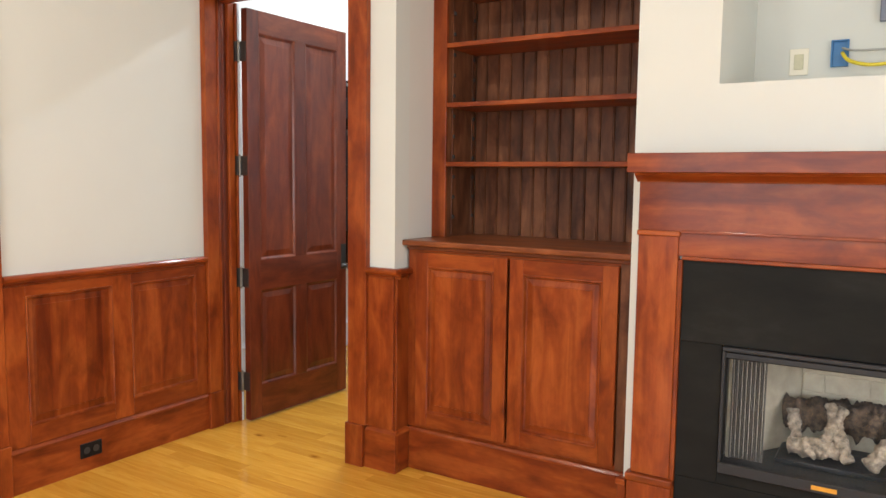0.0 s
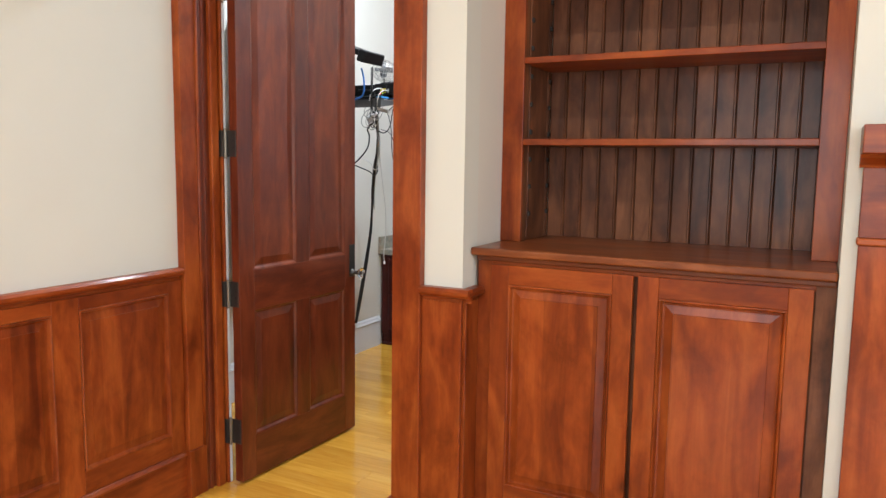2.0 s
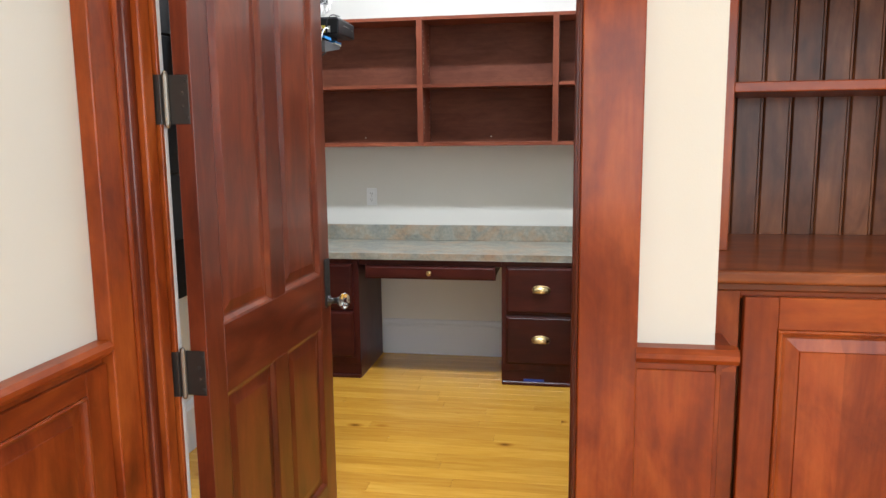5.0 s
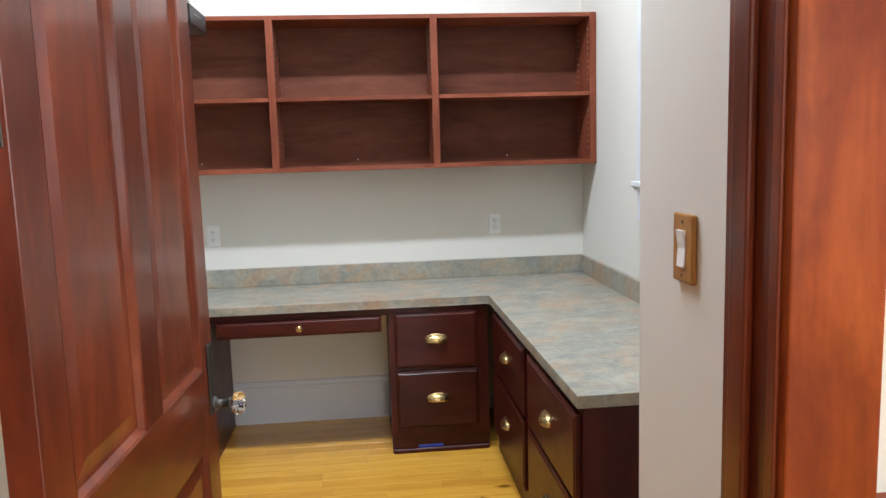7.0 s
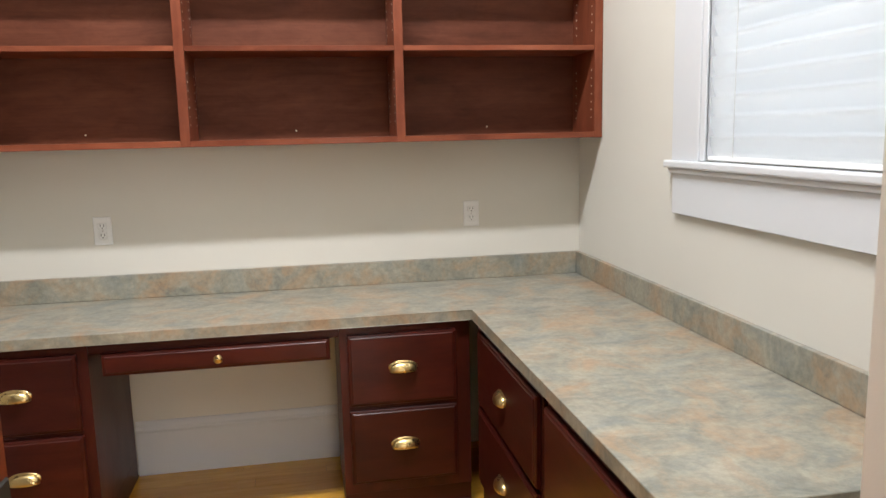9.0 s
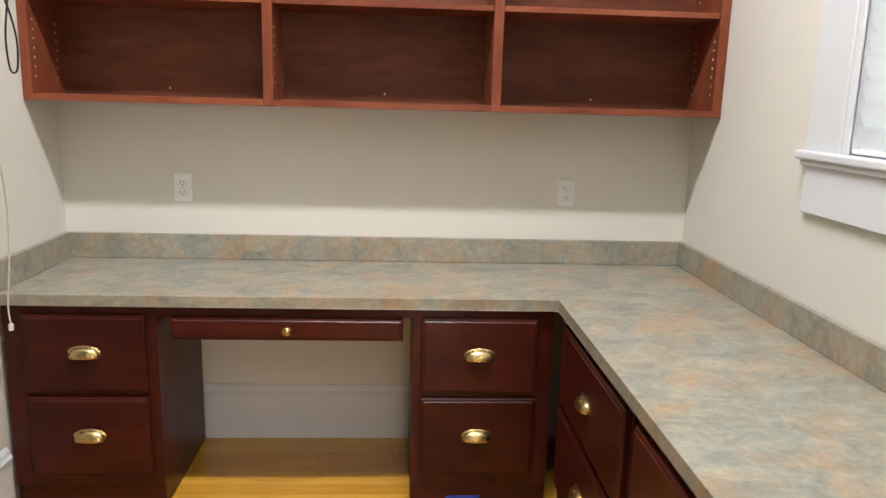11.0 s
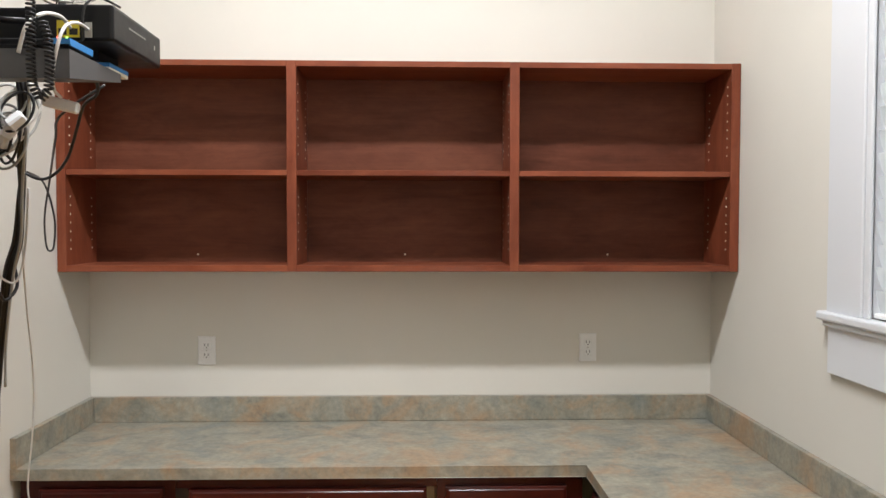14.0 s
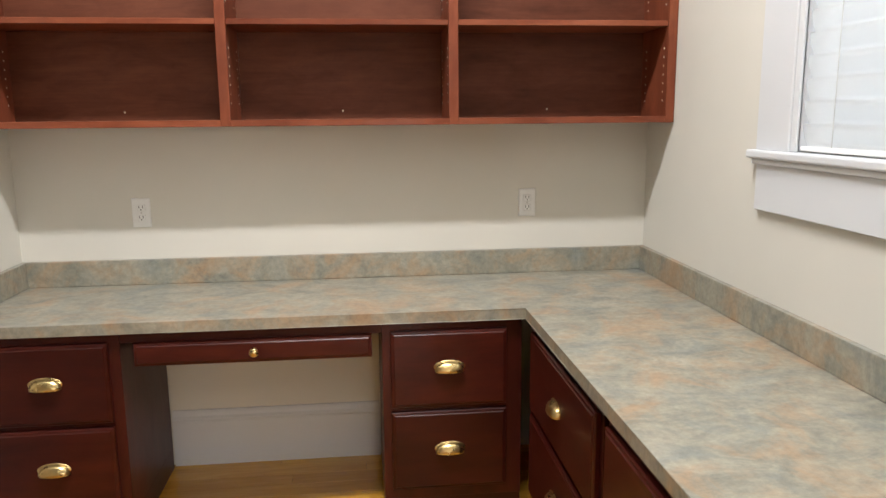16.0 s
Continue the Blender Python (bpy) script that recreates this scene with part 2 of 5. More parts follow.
def laminate():
    """Slate-look laminate: grey green with rust and blue clouds."""
    m, n, l, b = material("slate_look_laminate")
    v = coords(n, l, (1, 1, 1), False)
    a = noise_tex(n, l, coords(n, l, (0.8, 1.25, 1), False), 9, 9, 0.72, 0.7)
    c = noise_tex(n, l, coords(n, l, (1.2, 1, 1), False), 5.5, 8, 0.66, 0.7)
    d = noise_tex(n, l, v, 55, 4, 0.7)
    base = ramp(n, l, a, [(0.3, (0.17, 0.175, 0.15)), (0.5, (0.29, 0.275, 0.222)), (0.7, (0.4, 0.365, 0.29))])
    rust = ramp(n, l, c, [(0.5, (0, 0, 0)), (0.66, (1, 1, 1))])
    blue = ramp(n, l, c, [(0.34, (1, 1, 1)), (0.47, (0, 0, 0))])
    col = mix(n, l, "MIX", mix(n, l, "MULTIPLY", 1.0, rust, (0.6, 0.6, 0.6)), base, (0.42, 0.25, 0.13))
    col = mix(n, l, "MIX", mix(n, l, "MULTIPLY", 1.0, blue, (0.42, 0.42, 0.42)), col, (0.15, 0.2, 0.215))
    col = mix(n, l, "MULTIPLY", 0.42, col, ramp(n, l, d, [(0.32, (0.55, 0.55, 0.55)), (0.62, (1.12, 1.12, 1.12))]))
    l.new(col, b.inputs["Base Color"])
    b.inputs["Roughness"].default_value = 0.42
    bump(n, l, d, 0.1, 0.0015, b)
    return m


LAM = laminate()


def slate():
    m, n, l, b = material("honed_black_slate")
    v = coords(n, l, (1, 1, 2.5))
    a = noise_tex(n, l, v, 3, 6, 0.65)
    c = noise_tex(n, l, v, 90, 3)
    col = ramp(n, l, a, [(0.3, (0.011, 0.011, 0.0105)), (0.6, (0.017, 0.0168, 0.015)), (0.8, (0.028, 0.028, 0.026))])
    l.new(col, b.inputs["Base Color"])
    b.inputs["Roughness"].default_value = 0.6
    b.inputs["Specular IOR Level"].default_value = 0.1
    bump(n, l, c, 0.15, 0.001, b)
    return m


SLATE = slate()
FIREBRICK = plain("cream_firebrick", (0.46, 0.41, 0.3), 0.85, speck=0.25, scale=18)
LOGM = plain("ceramic_log_bark", (0.13, 0.085, 0.05), 0.9, speck=0.8, scale=45)
ASH = plain("ash_grey_log", (0.36, 0.29, 0.21), 0.9, speck=0.7, scale=50)
MESHM = plain("spark_screen_mesh", (0.13, 0.12, 0.1), 0.5, 0.6, speck=0.5, scale=300)


def blind_material():
    m, n, l, b = material("white_blind_slat")
    tr = n.new("ShaderNodeBsdfTranslucent")
    tr.inputs["Color"].default_value = (0.9, 0.92, 0.93, 1)
    mx = n.new("ShaderNodeMixShader")
    mx.inputs["Fac"].default_value = 0.45
    b.inputs["Base Color"].default_value = (0.85, 0.86, 0.86, 1)
    b.inputs["Roughness"].default_value = 0.4
    l.new(b.outputs[0], mx.inputs[1])
    l.new(tr.outputs[0], mx.inputs[2])
    l.new(mx.outputs[0], n["Material Output"].inputs["Surface"])
    return m


BLIND = blind_material()


def lamp_glow(name, color, strength):
    m, n, l, b = material(name)
    b.inputs["Emission Color"].default_value = (*color, 1)
    b.inputs["Emission Strength"].default_value = strength
    b.inputs["Base Color"].default_value = (0.9, 0.9, 0.9, 1)
    return m


# ---------------------------------------------------------------- mesh helpers


def box_bm(x0, x1, y0, y1, z0, z1, bev=0.0, seg=1, into=None):
    bm = into or bmesh.new()
    vs = [bm.verts.new(p) for p in ((x0, y0, z0), (x1, y0, z0), (x1, y1, z0), (x0, y1, z0), (x0, y0, z1), (x1, y0, z1), (x1, y1, z1), (x0, y1, z1))]
    fs = [bm.faces.new([vs[i] for i in q]) for q in ((3, 2, 1, 0), (4, 5, 6, 7), (0, 1, 5, 4), (1, 2, 6, 5), (2, 3, 7, 6), (3, 0, 4, 7))]
    if bev:
        edges = list({e for f in fs for e in f.edges})
        bmesh.ops.bevel(bm, geom=edges, offset=bev, segments=seg, affect="EDGES", profile=0.5)
    return bm


def moved(bm, m):
    bm.transform(m)
    return bm


def part(name, bm, mat, parent=None, label="", smooth=False):
    me = bpy.data.meshes.new(name)
    bmesh.ops.recalc_face_normals(bm, faces=bm.faces)
    for f in bm.faces:
        f.smooth = smooth
    bm.to_mesh(me)
    bm.free()
    me.materials.append(mat)
    ob = new(name, me)
    if parent is not None:
        ob.parent = parent
        if parent.type == "EMPTY":
            ob.matrix_parent_inverse = parent.matrix_basis.inverted()
    if label:
        tagged(ob, label)
    return ob


def thing(name, label, category, at=(0, 0, 0), group="", kind=""):
    e = new(name)
    e.empty_display_size = 0.1
    e.location = at
    return tagged(e, label, category, group, kind)


def structure(name, bm, mat, label="", category=""):
    return tagged(part(name, bm, mat), label, category, kind="structure")


def rings(u0, u1, v0, v1, steps):
    """A panel facing -y built of nested rectangles: steps of (inset, depth)."""
    bm = bmesh.new()
    loops = []
    for ins, d in steps:
        loops.append([bm.verts.new(p) for p in ((u0 + ins, d, v0 + ins), (u1 - ins, d, v0 + ins), (u1 - ins, d, v1 - ins), (u0 + ins, d, v1 - ins))])
    for a, b in zip(loops, loops[1:]):
        for i in range(4):
            bm.faces.new((a[i], a[(i + 1) % 4], b[(i + 1) % 4], b[i]))
    bm.faces.new(loops[-1])
    return bm


def extrude_profile(pts, length):
    """A moulding: (y, z) points swept along +x from 0."""
    bm = bmesh.new()
    a = [bm.verts.new((0, y, z)) for y, z in pts]
    b = [bm.verts.new((length, y, z)) for y, z in pts]
    n = len(pts)
    for i in range(n):
        bm.faces.new((a[i], a[(i + 1) % n], b[(i + 1) % n], b[i]))
    bm.faces.new(a[::-1])
    bm.faces.new(b)
    return bm


def lathe(profile, seg=24):
    """(radius, z) turned about z."""
    bm = bmesh.new()
    rows = []
    for r, z in profile:
        if r < 1e-6:
            rows.append([bm.verts.new((0, 0, z))] * seg)
        else:
            rows.append([bm.verts.new((r * math.cos(2 * math.pi * i / seg), r * math.sin(2 * math.pi * i / seg), z)) for i in range(seg)])
    for a, b in zip(rows, rows[1:]):
        for i in range(seg):
            q = []
            for vtx in (a[i], a[(i + 1) % seg], b[(i + 1) % seg], b[i]):
                if vtx not in q:
                    q.append(vtx)
            if len(q) > 2:
                bm.faces.new(q)
    for row, flip in ((rows[0], True), (rows[-1], False)):
        if row[0] is not row[1]:
            bm.faces.new(row[::-1] if flip else row)
    return bm


def tube(points, radius, seg=8, closed_ends=True):
    """A cord through points, smoothed by Catmull-Rom."""
    pts = [Vector(p) for p in points]
    path = []
    for i in range(len(pts) - 1):
        p0, p1, p2, p3 = pts[max(i - 1, 0)], pts[i], pts[i + 1], pts[min(i + 2, len(pts) - 1)]
        for k in range(6):
            t = k / 6
            path.append(0.5 * (2 * p1 + (p2 - p0) * t + (2 * p0 - 5 * p1 + 4 * p2 - p3) * t * t + (3 * p1 - p0 - 3 * p2 + p3) * t ** 3))
    path.append(pts[-1])
    bm = bmesh.new()
    prev, ref = None, Vector((0.31, 0.72, 0.62)).normalized()
    for i, p in enumerate(path):
        d = (path[min(i + 1, len(path) - 1)] - path[max(i - 1, 0)]).normalized()
        s = d.cross(ref)
        s = s.normalized() if s.length > 1e-3 else d.orthogonal().normalized()
        c = d.cross(s)
        ring = [bm.verts.new(p + radius * (math.cos(a) * s + math.sin(a) * c)) for a in (2 * math.pi * k / seg for k in range(seg))]
        if prev:
            for k in range(seg):
                bm.faces.new((prev[k], prev[(k + 1) % seg], ring[(k + 1) % seg], ring[k]))
        else:
            bm.faces.new(ring[::-1])
        prev = ring
    bm.faces.new(prev)
    return bm


def wall_with_hole(axis, c0, c1, u0, u1, z0, z1, holes):
    """A wall slab between c0 and c1 on the axis, from u0 to u1 along the other, with rectangular holes (u0, u1, z0, z1)."""
    bm = bmesh.new()
    us = sorted({u0, u1, *(h[0] for h in holes), *(h[1] for h in holes)})
    zs = sorted({z0, z1, *(h[2] for h in holes), *(h[3] for h in holes)})
    for a, b in zip(us, us[1:]):
        for p, q in zip(zs, zs[1:]):
            if any(h[0] <= a and b <= h[1] and h[2] <= p and q <= h[3] for h in holes):
                continue
            if axis == "y":
                box_bm(a, b, c0, c1, p, q, into=bm)
            else:
                box_bm(c0, c1, a, b, p, q, into=bm)
    bmesh.ops.remove_doubles(bm, verts=bm.verts, dist=1e-5)
    # drop the inner faces between neighbouring cells
    bm.verts.index_update()
    seen = {}
    for f in bm.faces:
        seen.setdefault(tuple(sorted(v.index for v in f.verts)), []).append(f)
    bmesh.ops.delete(bm, geom=[f for fs in seen.values() if len(fs) > 1 for f in fs], context="FACES_ONLY")
    return bm


# ---------------------------------------------------------------- structure
T = 0.12
structure("wall_living_west", wall_with_hole("x", LEFT_X - T, LEFT_X, LIV_S, 2.945, 0, LIV_H, []), WALL, "warm white painted wall above stained wainscot", "wall")
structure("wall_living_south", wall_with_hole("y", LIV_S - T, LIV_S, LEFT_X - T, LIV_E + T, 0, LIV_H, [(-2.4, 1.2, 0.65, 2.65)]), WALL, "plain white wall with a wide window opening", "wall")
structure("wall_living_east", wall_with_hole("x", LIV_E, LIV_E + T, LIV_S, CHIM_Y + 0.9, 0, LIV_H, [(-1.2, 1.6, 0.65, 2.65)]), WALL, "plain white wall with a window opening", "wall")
structure("wall_office_south", wall_with_hole("y", DOOR_Y0, DOOR_Y1, OFF_W - T, -1.895, 0, LIV_H, [(OPEN_X0 - 0.02, OPEN_X1 + 0.02, 0, OPEN_Z + 0.02)]), WALL, "warm white wall around the office doorway", "wall")
structure("wall_nib", box_bm(NIB_X, -1.895, DOOR_Y1, NIB_Y, 0, LIV_H), OWALL, "short pale wall between the doorway and the desk", "wall")
structure("wall_bookcase_back", box_bm(-1.895, CHIM_X, 3.62, NIB_Y, 0, LIV_H), OWALL, "pale wall behind the built-in bookcase", "wall")
structure("wall_chimney", wall_with_hole("y", CHIM_Y, CHIM_Y + 0.74, CHIM_X, LIV_E, 0, LIV_H, [(-0.41, 1.45, 1.855, 3.35), (-0.37, 0.75, 0.34, 0.86)]), WALL, "warm white chimney breast with a deep television niche", "wall")
structure("wall_niche_back", box_bm(CHIM_X, LIV_E, CHIM_Y + 0.74, CHIM_Y + 0.86, 0, LIV_H), WALL, "warm white back of the television niche", "wall")
structure("wall_office_west", box_bm(OFF_W - T, OFF_W, DOOR_Y1, OFF_N, 0, LIV_H), OWALL, "pale painted office wall behind hanging cables", "wall")
structure("wall_office_north", box_bm(OFF_W - T, OFF_E + T, OFF_N, OFF_N + T, 0, LIV_H), OWALL, "pale painted office wall above the desk", "wall")
structure("wall_office_east", wall_with_hole("x", OFF_E, OFF_E + T, NIB_Y, OFF_N, 0, LIV_H, [(WIN_Y0, WIN_Y1, WIN_Z0, WIN_Z1)]), OWALL, "pale painted office wall with a window", "wall")
structure("ceiling_living", box_bm(LEFT_X - T, LIV_E + T, LIV_S - T, 3.86, LIV_H, LIV_H + 0.1), CEIL, "flat white ceiling", "ceiling")
structure("ceiling_office", box_bm(OFF_W, OFF_E, DOOR_Y1, OFF_N, OFF_H, OFF_H + 0.06), CEIL, "flat white office ceiling", "ceiling")
structure("roof_slab", box_bm(OFF_W - T, OFF_E + T, 2.9, OFF_N + T, LIV_H + 0.1, LIV_H + 0.2), CEIL, "plain slab over the office", "ceiling")
subfloor = structure("floor", box_bm(OFF_W - T, LIV_E + T, LIV_S - T, OFF_N + T, -0.12, -0.014), plain("subfloor", (0.12, 0.06, 0.02), 0.8), "honey coloured glossy wood plank floor", "floor")
structure("ground", box_bm(-400, 400, -400, 400, -0.6, -0.5), plain("lawn_ground", (0.06, 0.09, 0.035), 0.9, scale=2), "green lawn ground outside", "ground")

# ---------------------------------------------------------------- wainscot of the west wall
RAIL_PROFILE = [(0, 0), (-0.012, 0), (-0.012, 0.012), (-0.034, 0.02), (-0.043, 0.03), (-0.043, 0.04), (-0.034, 0.05), (0, 0.05)]
BASE_CAP = [(0, 0), (-0.03, 0), (-0.03, 0.008), (-0.022, 0.02), (-0.01, 0.028), (0, 0.03)]
PANEL = [(0, 0), (0.001, -0.003), (0.0045, -0.0045), (0.008, -0.003), (0.011, 0.004), (0.013, 0.011), (0.02, 0.012), (0.046, 0.0075), (0.0475, 0.004), (0.049, 0.004)]


def wainscot_wall(y0, y1, stiles):
    """Raised panels on the west wall from y0 to y1; stiles are (y0, y1) of the uprights."""
    t = thing("wainscot", "red-brown stained wood wainscot with raised panels", "wainscot", (LEFT_X, y1, 0), kind="structure")
    f = LEFT_X + 0.022
    for a, b in stiles:
        part("stile", box_bm(LEFT_X, f, a, b, 0.215, 0.968, 0.0015), AL["z"], t)
    for (a0, a1), (b0, b1) in zip(stiles, stiles[1:]):
        part("rail", box_bm(LEFT_X, f, a1, b0, 0.215, 0.305, 0.0015), AL["y"], t)
        part("rail", box_bm(LEFT_X, f, a1, b0, 0.918, 0.968, 0.0015), AL["y"], t)
        bm = rings(0, b0 - a1, 0.305, 0.918, PANEL)
        # turn so that the panel faces +x
        moved(bm, Matrix(((0, -1, 0, f), (1, 0, 0, a1), (0, 0, 1, 0), (0, 0, 0, 1))))
        part("panel", bm, AL["p"], t)
    turn = Matrix(((0, -1, 0, LEFT_X), (1, 0, 0, y0), (0, 0, 1, 0), (0, 0, 0, 1)))
    part("chair_rail", moved(extrude_profile([(y, z + 0.968) for y, z in RAIL_PROFILE], y1 - y0), turn), AL["y"], t)
    part("baseboard", box_bm(LEFT_X, LEFT_X + 0.026, y0, y1, 0, 0.19, 0.002), AL["y"], t)
    part("baseboard_cap", moved(extrude_profile([(y * 1.15, z + 0.19) for y, z in BASE_CAP], y1 - y0), turn), AL["y"], t)
    return t


wainscot_wall(1.735, 2.873, [(1.735, 1.834), (2.276, 2.384), (2.8, 2.873)])
cs = thing("casing_west", "stained wood casing board on the west wall", "casing", (LEFT_X, 1.64, 0), kind="structure")
part("board", box_bm(LEFT_X, LEFT_X + 0.026, 1.615, 1.735, 0.24, 2.55, 0.003), AL["z"], cs)
part("plinth", box_bm(LEFT_X, LEFT_X + 0.034, 1.608, 1.741, 0, 0.24, 0.003), AL["z"], cs)
wainscot_wall(-3.2, 1.6, [(-3.2, -3.1), (-2.3, -2.2), (-1.4, -1.3), (-0.5, -0.4), (0.4, 0.5), (1.3, 1.6)])
ob = thing("floor_outlet", "dark bronze outlet plate set in the baseboard", "outlet", (LEFT_X + 0.026, 2.08, 0.14))
part("plate", box_bm(LEFT_X + 0.026, LEFT_X + 0.033, 2.07, 2.185, 0.072, 0.146, 0.002), BLACK, ob)
for yy in (2.103, 2.152):
    part("socket", moved(lathe([(0.0165, 0), (0.0165, 0.003), (0, 0.0035)], 18), Matrix.Translation((LEFT_X + 0.033, yy, 0.109)) @ pose(0, 0, 0, 0, 90, 0)), DARKSLOT, ob)

# ---------------------------------------------------------------- office doorway
df = thing("door_frame", "stained wood door frame with stepped jambs", "door frame", (-2.66, 2.95, 0), kind="structure")
XL = LEFT_X
part("casing", box_bm(XL, XL + 0.04, 2.877, 2.961, 0, OPEN_Z + 0.1, 0.004, 2), AL["z"], df)
part("casing_bead", moved(lathe([(0.008, 0), (0.008, OPEN_Z)], 12), Matrix.Translation((XL + 0.041, 2.967, 0))), AL["z"], df, smooth=True)
part("jamb", box_bm(XL, XL + 0.044, 2.975, 3.075, 0, OPEN_Z, 0.002), DW["z"], df)
part("casing_cove", box_bm(XL + 0.03, XL + 0.05, 2.99, 3.007, 0, OPEN_Z, 0.004, 2), DW["z"], df)
part("door_stop", box_bm(XL + 0.044, XL + 0.066, 3.023, 3.067, 0, OPEN_Z, 0.005, 2), AL["z"], df)
part("jamb_edge", box_bm(XL, XL + 0.072, 3.0752, 3.089, 0, OPEN_Z, 0.002), AL["z"], df)
part("jamb_return", box_bm(XL, XL + 0.0715, 3.0892, 3.104, 0, OPEN_Z, 0.001), TRIM, df, "white painted jamb return")
part("plinth", box_bm(XL, XL + 0.05, 2.871, 2.971, 0, 0.215, 0.003), AL["z"], df)
part("casing", box_bm(OPEN_X1, -2.047, 2.91, DOOR_Y0 + 0.001, 0.22, OPEN_Z + 0.1, 0.003, 2), AL["z"], df)
part("plinth", box_bm(OPEN_X1 - 0.012, -2.062, 2.9, DOOR_Y0 + 0.001, 0, 0.22, 0.003), AL["z"], df)
part("jamb", box_bm(OPEN_X1, OPEN_X1 + 0.02, DOOR_Y0, 3.064, 0, OPEN_Z, 0.002), DW["z"], df)
part("door_stop", box_bm(OPEN_X1 - 0.013, OPEN_X1, 2.985, 3.028, 0, OPEN_Z, 0.004, 2), DW["z"], df)
part("casing_bead", box_bm(OPEN_X1 - 0.006, OPEN_X1, 2.925, 2.945, 0.22, OPEN_Z, 0.0025, 2), DW["z"], df)
part("head_casing", box_bm(XL + 0.041, -2.05, 2.91, DOOR_Y0 + 0.001, OPEN_Z + 0.002, OPEN_Z + 0.11, 0.003), AL["x"], df)
part("head_jamb", box_bm(XL + 0.022, OPEN_X1, DOOR_Y0, 3.07, OPEN_Z, OPEN_Z + 0.02, 0.002), AL["x"], df)
part("head_stop", box_bm(XL + 0.036, OPEN_X1 - 0.013, 2.985, 3.028, OPEN_Z - 0.014, OPEN_Z, 0.003), AL["x"], df)


def door_leaf():
    """Four-panel leaf, built shut-flat facing -y with its hinge edge at u = 0, thickness 45 mm."""
    W, H, TH = 0.859, 2.433, 0.045
    t = thing("door_1", "open dark red-brown stained four-panel wooden door", "door", kind="structure")
    st, mid, top, lock0, lock1, bot = 0.09, 0.092, 0.13, 0.785, 0.968, 0.2
    m0 = (W - mid) / 2
    wood_parts = [("stile", 0, st, 0, H, "z"), ("stile", W - st, W, 0, H, "z"),
                  ("rail", st, W - st, 0, bot, "x"), ("rail", st, W - st, lock0, lock1, "x"), ("rail", st, W - st, H - top, H, "x"),
                  ("mullion", m0, m0 + mid, bot, lock0, "z"), ("mullion", m0, m0 + mid, lock1, H - top, "z")]
    for name, a, b, c, d, ax in wood_parts:
        part(name, box_bm(a, b, 0, TH, c, d, 0.0012), DW[ax], t)
    steps = [(0, 0), (0.006, 0.002), (0.014, 0.012), (0.02, 0.013), (0.052, 0.007), (0.054, 0.007)]
    for a, b in ((st, m0), (m0 + mid, W - st)):
        for c, d in ((bot, lock0), (lock1, H - top)):
            bm = rings(a, b, c, d, steps)
            back = rings(a, b, c, d, [(i, TH - e) for i, e in steps])
            me = bpy.data.meshes.new("tmp")
            back.to_mesh(me)
            back.free()
            bm.from_mesh(me)
            bpy.data.meshes.remove(me)
            part("panel", bm, DW["z"], t)
    # latch hardware: long plate and cut-glass knob on both faces
    lx, lz = W - 0.031, 0.868
    for side in (-1, 1):
        y0 = 0 if side < 0 else TH
        lo, hi = (y0 - 0.005, y0) if side < 0 else (y0, y0 + 0.005)
        part("escutcheon", box_bm(lx - 0.024, lx + 0.024, lo, hi, lz - 0.024, lz + 0.15, 0.003), BRONZE, t, "dark bronze plate")
        turn = Matrix.Translation((lx, y0, lz)) @ pose(0, 0, 0, 90 if side < 0 else -90, 0, 0)
        part("knob_shank", moved(lathe([(0.019, 0.004), (0.019, 0.01), (0.011, 0.014), (0.010, 0.038), (0.015, 0.041), (0.015, 0.047)], 20), turn), BRONZE, t, "dark bronze shank", True)
        part("knob", moved(lathe([(0.010, 0.046), (0.021, 0.05), (0.0285, 0.06), (0.0285, 0.068), (0.021, 0.077), (0.012, 0.08), (0.0, 0.08)], 12), turn), KNOBG, t, "clear faceted glass knob")
    part("latch_plate", box_bm(W, W + 0.002, 0.01, 0.035, lz - 0.06, lz + 0.06), BRONZE, t, "dark bronze latch plate")
    # hinges: leaf on the edge, barrel, jamb leaf
    for z in (0.235, 0.866, 1.53, 2.19):
        hinge = part("hinge", box_bm(-0.0025, 0, 0.006, 0.058, z - 0.057, z + 0.057, 0.001), BRONZE, t, "dark bronze butt hinge")
        part("barrel", moved(lathe([(0.0, -0.067), (0.005, -0.064), (0.0072, -0.058), (0.0072, 0.058), (0.005, 0.064), (0.0, 0.067)], 12), Matrix.Translation((-0.009, TH + 0.016, z))), plain("worn_bronze", (0.3, 0.28, 0.24), 0.35, 0.9) if z < 0.3 else bpy.data.materials["worn_bronze"], hinge, "worn bronze barrel")
        for i in range(4):
            part("screw", moved(lathe([(0.0045, 0), (0.0035, 0.0012), (0, 0.0014)], 10), Matrix.Translation((-0.0025, 0.013 + 0.01 * (i in (1, 2)), z + (-0.042, -0.015, 0.015, 0.042)[i])) @ pose(0, 0, 0, 0, -90, 0)), DARKSLOT, hinge)
    return t


door = door_leaf()
# local -y face looks into the room (+x) when the leaf stands open along +y
door.matrix_basis = pose(-3.0545, 3.09, 0.012, 0, 0, 87.8)
hl = thing("jamb_hinges", "dark bronze hinge leaves screwed to the door jamb", "hinge", (XL + 0.058, 3.04, 0.235))
for z in (0.247, 0.878, 1.542, 2.202):
    part("leaf", box_bm(XL + 0.04, -3.123, 3.0715, 3.0745, z - 0.057, z + 0.057, 0.001), BRONZE, hl)
    part("knuckle", box_bm(-3.127, -3.121, 3.0745, 3.0785, z - 0.057, z + 0.057), BRONZE, hl)

